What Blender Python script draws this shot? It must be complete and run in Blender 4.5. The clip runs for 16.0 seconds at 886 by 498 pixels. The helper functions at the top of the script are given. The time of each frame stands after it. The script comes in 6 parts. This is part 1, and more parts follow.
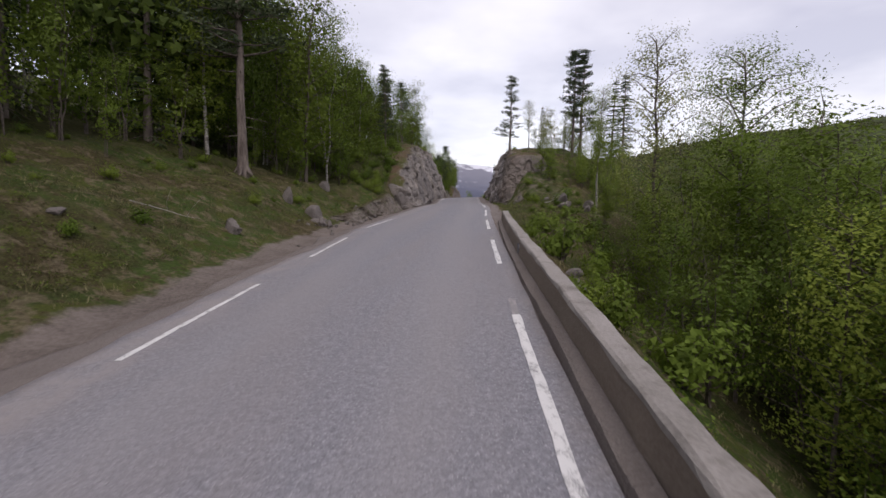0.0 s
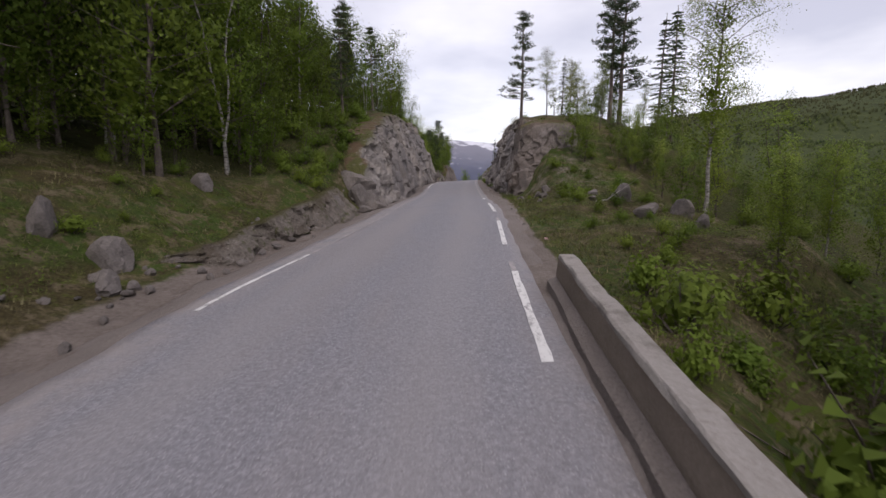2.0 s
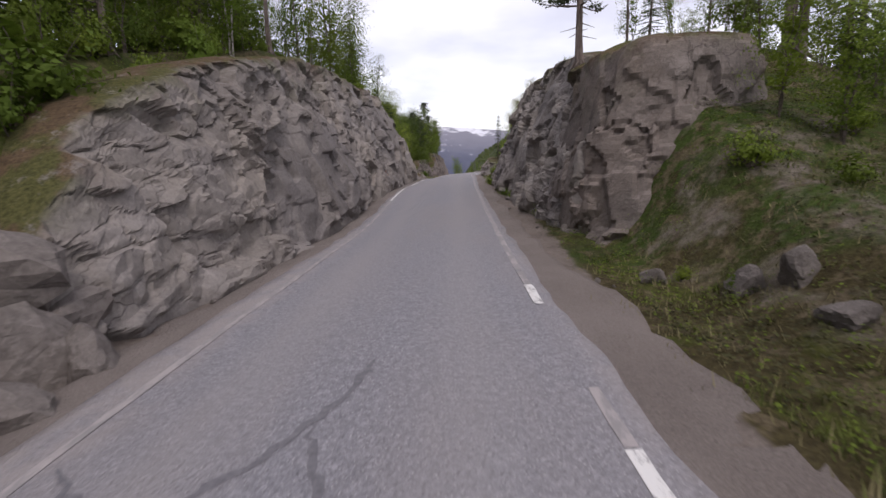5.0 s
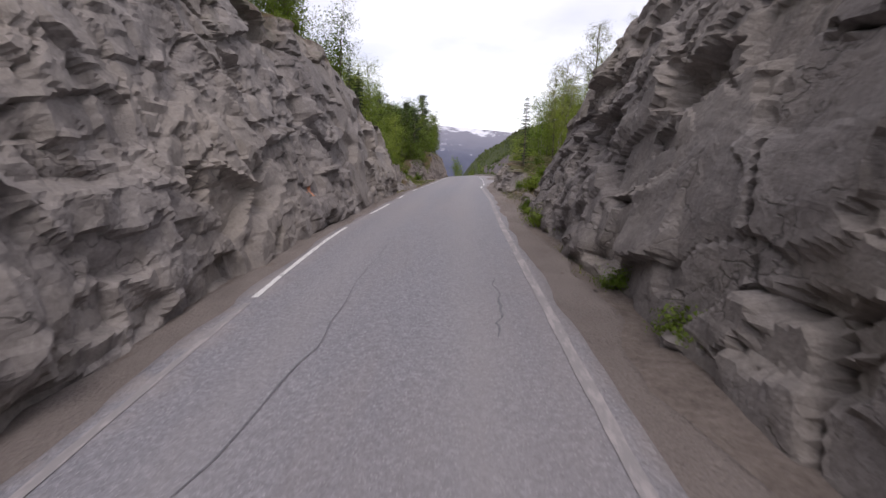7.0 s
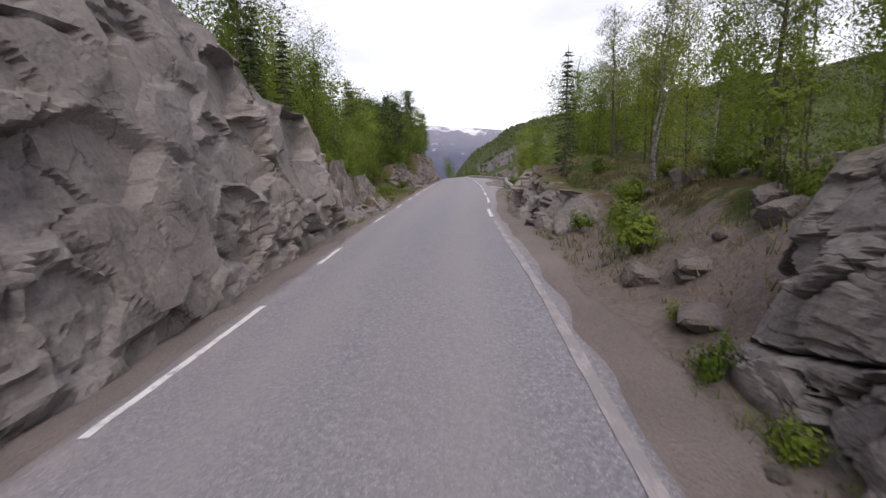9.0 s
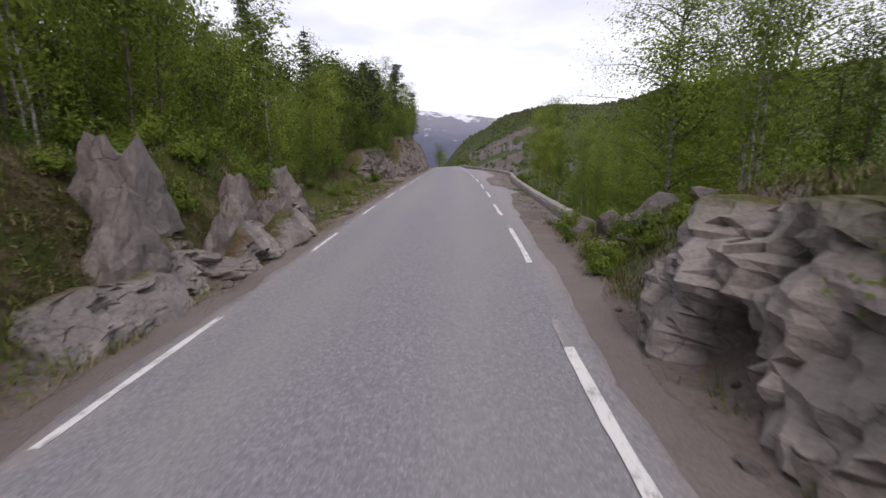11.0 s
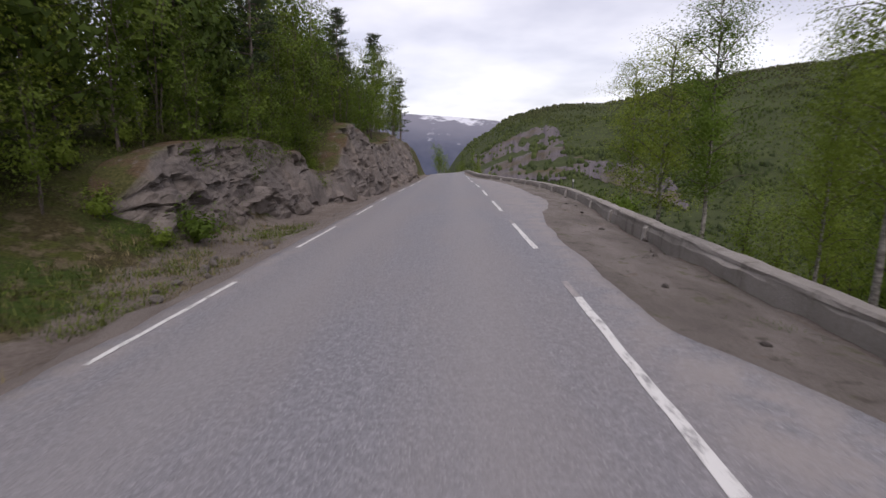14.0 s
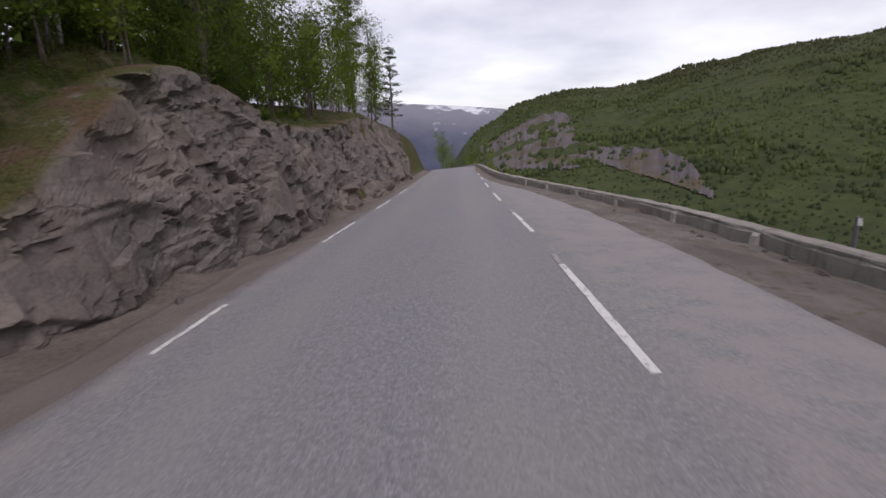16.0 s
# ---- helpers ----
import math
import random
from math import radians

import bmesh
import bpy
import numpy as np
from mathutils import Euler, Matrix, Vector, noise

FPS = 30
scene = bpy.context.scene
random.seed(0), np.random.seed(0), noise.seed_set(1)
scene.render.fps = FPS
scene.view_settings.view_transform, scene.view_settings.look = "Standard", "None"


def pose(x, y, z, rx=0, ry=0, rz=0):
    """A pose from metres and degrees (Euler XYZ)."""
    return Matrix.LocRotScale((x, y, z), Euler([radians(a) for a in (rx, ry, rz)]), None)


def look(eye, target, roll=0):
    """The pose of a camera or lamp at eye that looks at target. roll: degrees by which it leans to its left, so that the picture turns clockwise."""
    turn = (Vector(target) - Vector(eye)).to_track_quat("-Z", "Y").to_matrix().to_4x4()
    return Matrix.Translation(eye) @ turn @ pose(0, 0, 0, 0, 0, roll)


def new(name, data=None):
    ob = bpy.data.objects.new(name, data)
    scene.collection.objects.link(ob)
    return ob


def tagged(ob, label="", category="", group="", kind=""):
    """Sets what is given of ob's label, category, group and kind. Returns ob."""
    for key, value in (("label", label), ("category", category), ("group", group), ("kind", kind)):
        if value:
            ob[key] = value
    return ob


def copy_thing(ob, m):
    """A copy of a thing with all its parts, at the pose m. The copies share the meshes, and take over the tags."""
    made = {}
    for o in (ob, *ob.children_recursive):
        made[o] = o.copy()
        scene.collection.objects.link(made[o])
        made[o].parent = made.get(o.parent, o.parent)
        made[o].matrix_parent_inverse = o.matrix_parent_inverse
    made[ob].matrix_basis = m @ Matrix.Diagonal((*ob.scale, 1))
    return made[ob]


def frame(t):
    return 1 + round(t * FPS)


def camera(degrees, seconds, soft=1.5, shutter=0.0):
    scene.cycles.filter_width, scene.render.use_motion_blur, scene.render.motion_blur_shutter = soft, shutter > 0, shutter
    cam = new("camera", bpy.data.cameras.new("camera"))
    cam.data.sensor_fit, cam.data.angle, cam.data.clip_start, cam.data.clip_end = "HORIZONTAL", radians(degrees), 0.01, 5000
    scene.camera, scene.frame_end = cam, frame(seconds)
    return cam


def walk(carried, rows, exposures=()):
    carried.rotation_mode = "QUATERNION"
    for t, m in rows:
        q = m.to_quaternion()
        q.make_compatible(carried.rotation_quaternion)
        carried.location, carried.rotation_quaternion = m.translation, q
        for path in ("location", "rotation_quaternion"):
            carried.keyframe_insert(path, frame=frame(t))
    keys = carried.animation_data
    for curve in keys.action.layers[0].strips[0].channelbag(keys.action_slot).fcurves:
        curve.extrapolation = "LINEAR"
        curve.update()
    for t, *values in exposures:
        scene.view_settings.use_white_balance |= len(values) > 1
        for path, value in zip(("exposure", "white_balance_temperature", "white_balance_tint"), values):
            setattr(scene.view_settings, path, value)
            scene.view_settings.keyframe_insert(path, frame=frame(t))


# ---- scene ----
cam = camera(85.6, 16.0, soft=1.5, shutter=0.14)
PATH = [
    (0, (0.557, 0.013, 1.783), (0.453, 2.0, 1.579), 1.2),
    (0.5, (0.534, 2.782, 1.937), (0.437, 4.769, 1.734), 0.9),
    (1, (0.561, 5.666, 2.086), (0.467, 7.649, 1.845), 0.1),
    (1.5, (0.53, 8.181, 2.25), (0.446, 10.165, 2.006), -0.0),
    (2, (0.452, 10.853, 2.488), (0.366, 12.829, 2.191), 0.2),
    (2.5, (0.447, 13.547, 2.592), (0.346, 15.521, 2.283), -1.1),
    (3, (0.48, 16.146, 2.609), (0.434, 18.13, 2.355), 0.3),
    (3.5, (0.679, 18.67, 2.688), (0.57, 20.646, 2.403), 0.2),
    (4, (0.721, 21.319, 2.804), (0.628, 23.288, 2.465), -0.1),
    (4.5, (0.657, 23.757, 2.936), (0.565, 25.708, 2.508), -2.3),
    (5, (0.455, 26.439, 3.055), (0.395, 28.408, 2.707), -1.5),
    (5.2, (0.427, 27.577, 3.095), (0.366, 29.547, 2.756), -1.5),
    (7.3, (0.34, 41.199, 3.407), (0.296, 43.166, 3.049), 0.7),
    (7.5, (0.39, 42.293, 3.444), (0.356, 44.251, 3.036), -0.7),
    (8, (0.392, 44.865, 3.505), (0.389, 46.777, 2.917), 1.4),
    (8.5, (0.4, 47.177, 3.596), (0.378, 49.122, 3.131), -1.0),
    (9, (0.47, 49.585, 3.674), (0.442, 51.554, 3.322), -1.7),
    (9.2, (0.465, 50.416, 3.71), (0.474, 52.384, 3.355), -0.8),
    (11.3, (0.75, 63.738, 3.794), (0.77, 65.695, 3.385), 0.9),
    (11.5, (0.835, 65.368, 3.761), (0.846, 67.331, 3.375), 0.2),
    (12, (1.062, 69.615, 3.677), (1.067, 71.572, 3.265), 0.5),
    (12.5, (1.285, 73.306, 3.586), (1.312, 75.26, 3.163), 0.3),
    (13, (1.537, 77.165, 3.502), (1.524, 79.127, 3.116), -0.2),
    (13.5, (1.599, 81.29, 3.41), (1.582, 83.257, 3.048), -1.0),
    (14, (1.717, 85.635, 3.357), (1.713, 87.596, 2.966), -0.5),
    (14.5, (1.803, 89.536, 3.338), (1.786, 91.496, 2.943), -0.5),
    (15, (1.922, 93.873, 3.318), (1.893, 95.841, 2.961), -0.5),
    (15.5, (1.929, 98.2, 3.279), (1.892, 100.16, 2.88), -1.2),
    (16, (2.062, 102.342, 3.333), (2.022, 104.295, 2.903), -1.9),
]
walk(cam, [(t, look(eye, target, roll)) for t, eye, target, roll in PATH], exposures=[(t, stops, 6650, 17) for t, stops in ((0, 0.0), (2, 0.0), (3.5, 0.05), (5, 0.16), (6.3, 0.28), (7.5, 0.34), (8.5, 0.37), (9.2, 0.36), (11.3, 0.22), (12.5, 0.12), (14, 0.0), (16, -0.12))])

# ---- sky and light: bright overcast ----
SUN_EL, SUN_AZ = 50.0, 168.0
world = bpy.data.worlds.new("overcast_sky")
scene.world = world
world.use_nodes = True
wn, wl = world.node_tree.nodes, world.node_tree.links
wn.clear()
sky = wn.new("ShaderNodeTexSky")
sky.sky_type, sky.sun_disc = "NISHITA", False
sky.sun_elevation, sky.sun_rotation = radians(SUN_EL), radians(SUN_AZ)
sky_bg = wn.new("ShaderNodeBackground")
sky_bg.inputs["Strength"].default_value = 0.05
wl.new(sky.outputs["Color"], sky_bg.inputs["Color"])
tc = wn.new("ShaderNodeTexCoord")
sep = wn.new("ShaderNodeSeparateXYZ")
wl.new(tc.outputs["Generated"], sep.inputs["Vector"])
zz = wn.new("ShaderNodeMath")
zz.operation = "MAXIMUM"
zz.inputs[1].default_value = 0.0
wl.new(sep.outputs["Z"], zz.inputs[0])
za = wn.new("ShaderNodeMath")
za.operation = "ADD"
za.inputs[1].default_value = 0.16
wl.new(zz.outputs[0], za.inputs[0])
flat = []
for axis in ("X", "Y"):
    dv = wn.new("ShaderNodeMath")
    dv.operation = "DIVIDE"
    wl.new(sep.outputs[axis], dv.inputs[0])
    wl.new(za.outputs[0], dv.inputs[1])
    flat.append(dv)
comb = wn.new("ShaderNodeCombineXYZ")
wl.new(flat[0].outputs[0], comb.inputs["X"])
wl.new(flat[1].outputs[0], comb.inputs["Y"])
cloud = wn.new("ShaderNodeTexNoise")
cloud.inputs["Scale"].default_value = 0.85
cloud.inputs["Detail"].default_value = 5.0
cloud.inputs["Roughness"].default_value = 0.48
wl.new(comb.outputs[0], cloud.inputs["Vector"])
cramp = wn.new("ShaderNodeValToRGB")
cramp.color_ramp.elements[0].position, cramp.color_ramp.elements[0].color = 0.36, (0.6, 0.59, 0.655, 1)
cramp.color_ramp.elements[1].position, cramp.color_ramp.elements[1].color = 0.6, (1.0, 0.985, 1.0, 1)
wl.new(cloud.outputs["Fac"], cramp.inputs["Fac"])
cloud_bg = wn.new("ShaderNodeBackground")
cloud_bg.inputs["Strength"].default_value = 0.88
wl.new(cramp.outputs["Color"], cloud_bg.inputs["Color"])
addsh = wn.new("ShaderNodeAddShader")
wl.new(sky_bg.outputs[0], addsh.inputs[0])
wl.new(cloud_bg.outputs[0], addsh.inputs[1])
wout = wn.new("ShaderNodeOutputWorld")
wl.new(addsh.outputs[0], wout.inputs["Surface"])

sun_data = bpy.data.lights.new("sun", "SUN")
sun_data.energy, sun_data.angle, sun_data.color = 1.3, radians(25), (1.0, 0.97, 0.93)
sun = new("sun", sun_data)
sa, se = radians(SUN_AZ), radians(SUN_EL)
sun.matrix_world = look((0, 0, 60), (-60 * math.sin(sa) * math.cos(se), -60 * math.cos(sa) * math.cos(se), 60 - 60 * math.sin(se)))


# ---- noise on arrays ----
def lattice(ix, iy, iz, seed):
    h = (ix.astype(np.int64) * 374761393 + iy.astype(np.int64) * 668265263 + iz.astype(np.int64) * 1274126177 + seed * 974634577) & 0xFFFFFFFF
    h = ((h ^ (h >> 13)) * 1274126177) & 0xFFFFFFFF
    h = ((h ^ (h >> 16)) * 1103515245) & 0xFFFFFFFF
    return (h ^ (h >> 15)) / 4294967295.0


def soft_noise(x, y, z=0.0, seed=0):
    """Smooth value noise, -1 to 1."""
    x, y, z = np.broadcast_arrays(np.asarray(x, float), np.asarray(y, float), np.asarray(z, float))
    i, j, k = np.floor(x), np.floor(y), np.floor(z)
    u, v, w = x - i, y - j, z - k
    u, v, w = u * u * (3 - 2 * u), v * v * (3 - 2 * v), w * w * (3 - 2 * w)
    out = 0
    for a in (0, 1):
        for b in (0, 1):
            for c in (0, 1):
                out = out + lattice(i + a, j + b, k + c, seed) * (u if a else 1 - u) * (v if b else 1 - v) * (w if c else 1 - w)
    return out * 2 - 1


def fractal(x, y, z=0.0, octaves=4, seed=0):
    out, amp, f = 0, 1.0, 1.0
    for n in range(octaves):
        out = out + amp * soft_noise(x * f, y * f, np.asarray(z) * f, seed + n)
        amp, f = amp * 0.5, f * 2.03
    return out


def facets(x, y, z, seed=0, soft=0.1):
    """Broken blocks in space: for the nearest cell point a random step and tilt, blended over a narrow joint, and how near the next cell is."""
    i, j, k = np.floor(x), np.floor(y), np.floor(z)
    best, second = np.full(x.shape, 9.0), np.full(x.shape, 9.0)
    step, other = np.zeros(x.shape), np.zeros(x.shape)
    for a in (-1, 0, 1):
        for b in (-1, 0, 1):
            for c in (-1, 0, 1):
                ci, cj, ck = i + a, j + b, k + c
                r1, r2, r3 = (lattice(ci, cj, ck, seed + s) for s in (1, 2, 3))
                dx, dy, dz = x - ci - r1, y - cj - r2, z - ck - r3
                d = dx * dx + dy * dy + dz * dz
                r4, r5 = lattice(ci, cj, ck, seed + 4), lattice(ci, cj, ck, seed + 5)
                mine = 0.5 * (r4 - 0.5) + 1.3 * (r5 - 0.5) * dy + 1.3 * (r1 - 0.5) * dz + 0.5 * (r2 - 0.5) * dx
                nearer, next_ = d < best, d < second
                other = np.where(nearer, step, np.where(next_, mine, other))
                second = np.where(nearer, best, np.minimum(second, d))
                step = np.where(nearer, mine, step)
                best = np.where(nearer, d, best)
    gap = np.sqrt(second) - np.sqrt(best)
    mixed = 0.5 * (1 - np.clip(gap / soft, 0, 1))
    return step * (1 - mixed) + other * mixed, gap


def plates(p, q, seed=0, soft=0.05, tilt=1.0):
    """Flat tilted pieces over a face: height, distance to the next joint, and a number of each piece's own."""
    i, j = np.floor(p), np.floor(q)
    best, second = np.full(p.shape, 9.0), np.full(p.shape, 9.0)
    high, other, own = np.zeros(p.shape), np.zeros(p.shape), np.zeros(p.shape)
    zero = np.zeros(p.shape)
    for a in (-1, 0, 1):
        for b in (-1, 0, 1):
            ci, cj = i + a, j + b
            r1, r2, r3, r4, r5 = (lattice(ci, cj, zero, seed + s) for s in (1, 2, 3, 4, 5))
            dp, dq = p - ci - 0.1 - 0.8 * r1, q - cj - 0.1 - 0.8 * r2
            d = np.maximum(np.abs(dp + 0.35 * (r4 - 0.5) * dq), np.abs(dq + 0.35 * (r5 - 0.5) * dp)) + 0.35 * np.hypot(dp, dq)
            mine = (r3 - 0.5) + tilt * ((r4 - 0.5) * dp + (r5 - 0.5) * dq)
            nearer, next_ = d < best, d < second
            other = np.where(nearer, high, np.where(next_, mine, other))
            second = np.where(nearer, best, np.minimum(second, d))
            high, own = np.where(nearer, mine, high), np.where(nearer, r5, own)
            best = np.where(nearer, d, best)
    gap = second - best
    mixed = 0.5 * (1 - np.clip(gap / soft, 0, 1))
    return high * (1 - mixed) + other * mixed, gap, own


def chips(p, q, seed=0):
    """Flat triangular facets with crisp creases, -1 to 1."""
    i, j = np.floor(p), np.floor(q)
    u, v = p - i, q - j
    r00, r10, r01, r11 = (lattice(i + a, j + b, 0 * i, seed) for a, b in ((0, 0), (1, 0), (0, 1), (1, 1)))
    low = r00 + (r10 - r00) * u + (r01 - r00) * v
    high = r11 + (r01 - r11) * (1 - u) + (r10 - r11) * (1 - v)
    return 2 * np.where(u + v <= 1, low, high) - 1


def broken(a, b, c, seed, dip=0.5):
    """Relief of blasted rock over its face: plates of three sizes, chipped facets, hollows where a block fell out, open fissures."""
    w1, w2 = fractal(b * 0.9, c * 0.9, 0, 3, seed + 70), fractal(b * 0.9, c * 0.9, 9, 3, seed + 75)
    p, q = b + dip * 0.55 * c + 0.08 * w1, c - dip * 0.4 * b + 0.08 * w2
    d1, g1, o1 = plates(p * 0.36, q * 0.48, seed, 0.06, 1.5)
    d2, g2, o2 = plates(p * 0.85 + 3, q * 1.15, seed + 20, 0.07, 1.5)
    d3, g3, o3 = plates(p * 1.9 + 7, q * 2.9, seed + 40, 0.1, 1.7)
    d4, g4, o4 = plates(p * 4.4 + 1, q * 6.1, seed + 60, 0.16, 1.8)
    block = np.maximum(chips(p * 0.8 + 0.3 * q, q * 0.9 - 0.3 * p, seed + 3), chips(q * 0.7 + 0.5 * p + 4, p * 0.8, seed + 4))
    flake = np.maximum(chips(p * 2.1 + q, q * 2.3 - 0.7 * p, seed + 5), chips(q * 1.9 - 0.8 * p + 4, p * 2.2 + 0.4 * q, seed + 6))
    grit = chips(p * 6.3 + 2 * q, q * 7.1 - 1.9 * p, seed + 7)
    busy = 0.15 + 0.85 * ease(-0.15, 0.5, fractal(b * 0.35, c * 0.5, 3, 2, seed + 90))
    out = 0.28 * d1 + 0.19 * d2 + busy * (0.1 * d3 + 0.045 * d4 + 0.03 * flake + 0.02 * grit) + 0.1 * block + 0.07 * w1
    out = out - 0.32 * ease(0.86, 0.88, o2) * ease(0.02, 0.16, g2) * (0.4 + 0.6 * ease(0.3, 0.7, o1)) - 0.13 * ease(0.88, 0.91, o3) * ease(0.02, 0.14, g3)
    open_ = ease(0.0, 0.5, fractal(p * 0.5, q * 0.5, 4, 2, seed + 80))
    out = out - 0.2 * np.clip(1 - g1 / 0.03, 0, 1) * open_ - 0.12 * np.clip(1 - g2 / 0.05, 0, 1) * open_ - 0.05 * np.clip(1 - g3 / 0.1, 0, 1) * busy
    tone = 0.45 * o1 + 0.37 * o2 + 0.18 * o3
    return out, tone, w2


def glide(x, knots):
    """Smooth curve through (x, value) knots."""
    xs, ys = np.array([k[0] for k in knots], float), np.array([k[1] for k in knots], float)
    x = np.clip(np.asarray(x, float), xs[0], xs[-1])
    h = np.diff(xs)
    d = np.diff(ys) / h
    m = np.r_[d[0], (d[1:] + d[:-1]) / 2, d[-1]]
    m[1:-1] = np.where(d[1:] * d[:-1] <= 0, 0, m[1:-1])
    i = np.clip(np.searchsorted(xs, x) - 1, 0, len(h) - 1)
    t = (x - xs[i]) / h[i]
    return (2 * t**3 - 3 * t**2 + 1) * ys[i] + (t**3 - 2 * t**2 + t) * h[i] * m[i] + (-2 * t**3 + 3 * t**2) * ys[i + 1] + (t**3 - t**2) * h[i] * m[i + 1]


def ease(a, b, x):
    t = np.clip((np.asarray(x, float) - a) / (b - a), 0, 1)
    return t * t * (3 - 2 * t)


# ---- the lie of the land ----
def road_z(y):
    """Height of the carriageway under the wheel track."""
    return glide(y, [(-30, -1.5), (0, 0.05), (10, 0.68), (20, 1.08), (28, 1.45), (34, 1.54), (40, 1.6), (45, 1.83), (50, 2.05), (60, 2.17), (70, 2.0), (80, 1.77), (90, 1.65), (100, 1.6), (125, 1.22), (150, 0.62), (165, 0.2), (215, -3.4), (300, -15)])


def sway(y):
    """Slight shift of the lane through the rock cutting."""
    return 0.18 * ease(30, 40, y) * ease(66, 54, y)


def track_x(y):
    return sway(y) + glide(y, [(0, 0.56), (20, 0.6), (30, 0.45), (45, 0.21), (60, 0.6), (80, 1.55), (100, 1.95), (130, 2.1)])


def crossfall(y):
    return np.interp(y, [0, 25, 45, 65, 100], [0.07, 0.055, 0.045, 0.06, 0.06])


def left_line(y):
    return sway(y) + glide(y, [(-20, -2.9), (0, -2.95), (10, -2.9), (17, -3.05), (21, -2.65), (26, -2.14), (33, -2.05), (40, -2.15), (48, -2.3), (54, -2.05), (60, -1.85), (68, -1.78), (78, -1.9), (86, -1.78), (92, -1.55), (100, -1.2), (108, -1.0), (115, -0.75), (122, -0.45), (139, -0.15), (165, 0.1), (215, -6), (300, -30)])


def right_line(y):
    return sway(y) + glide(y, [(-20, 1.2), (0, 1.19), (8, 1.14), (15, 1.19), (20, 1.28), (26, 1.42), (31, 1.32), (36, 1.2), (45, 1.16), (50, 1.18), (55, 1.34), (60, 1.5), (65, 1.75), (69, 2.1), (73, 2.36), (78.5, 2.66), (83, 2.92), (87.5, 3.1), (92, 3.28), (97, 3.37), (105, 3.52), (112, 3.68), (120, 3.7), (140, 4.2), (165, 4.9), (215, -1), (300, -25)])


def surface(x, y):
    """Plane of the carriageway with its crossfall."""
    return road_z(y) + crossfall(y) * (np.clip(x, left_line(y) - 0.6, right_line(y) + 0.4) - track_x(y))


def left_edge(y):
    """Edge of the tarmac beyond the line."""
    return left_line(y) - glide(y, [(-20, 0.5), (8, 0.5), (14, 0.3), (24, 0.5), (34, 0.35), (46, 0.18), (70, 0.16), (80, 0.2), (96, 0.3), (120, 0.2), (170, 0.2)])


def right_edge(y):
    return right_line(y) + glide(y, [(-20, 0.22), (18, 0.24), (24, 0.2), (30, 0.22), (46, 0.14), (66, 0.25), (75, 0.5), (79, 0.7), (82, 0.95), (83.9, 1.1), (84.8, 1.42), (85.5, 1.5), (87, 1.27), (88, 1.2), (90, 0.6), (95, 0.65), (99, 1.1), (101, 1.65), (104, 1.95), (112, 1.9), (120, 1.5), (128, 0.4), (170, 0.2)])


def parapet_x(y):
    return glide(y, [(70, 3.6), (76, 4.3), (84, 4.9), (90, 5.4), (98, 6.2), (104, 6.95), (109, 7.4), (113, 7.4), (118, 6.9), (125, 5.9), (135, 5.0), (165, 5.4), (215, 0), (300, -24)])


def left_rise(y):
    """Top of the rock cut or bank on the uphill side, above the road."""
    return glide(y, [(-30, 0.9), (0, 0.85), (20, 0.9), (28, 1.0), (31, 2.1), (34, 3.3), (38, 4.3), (42, 5.0), (48, 5.2), (54, 5.2), (58, 4.4), (61, 3.4), (64, 3.0), (66, 1.7), (69, 1.7), (73, 1.75), (75, 1.5), (77, 1.1), (78.6, 0.1), (90, 0.1), (95, 1.0), (97, 1.9), (101, 2.5), (104.6, 2.2), (106, 1.6), (107.8, 1.5), (108.8, 2.2), (110.5, 3.4), (113, 3.9), (115, 3.2), (118, 3.0), (124, 3.4), (135, 4.4), (170, 4), (300, 3)])


def right_rise(y):
    return glide(y, [(-30, -0.3), (16, -0.3), (20, 0.1), (28, 0.3), (31, 0.8), (34, 1.8), (38, 3.7), (44, 4.6), (49, 4.1), (51, 3.0), (52.6, 1.7), (56, 1.25), (61, 1.2), (64, 1.7), (68, 1.2), (71, 0.5), (75, -0.3), (90, -0.6), (300, -0.6)])


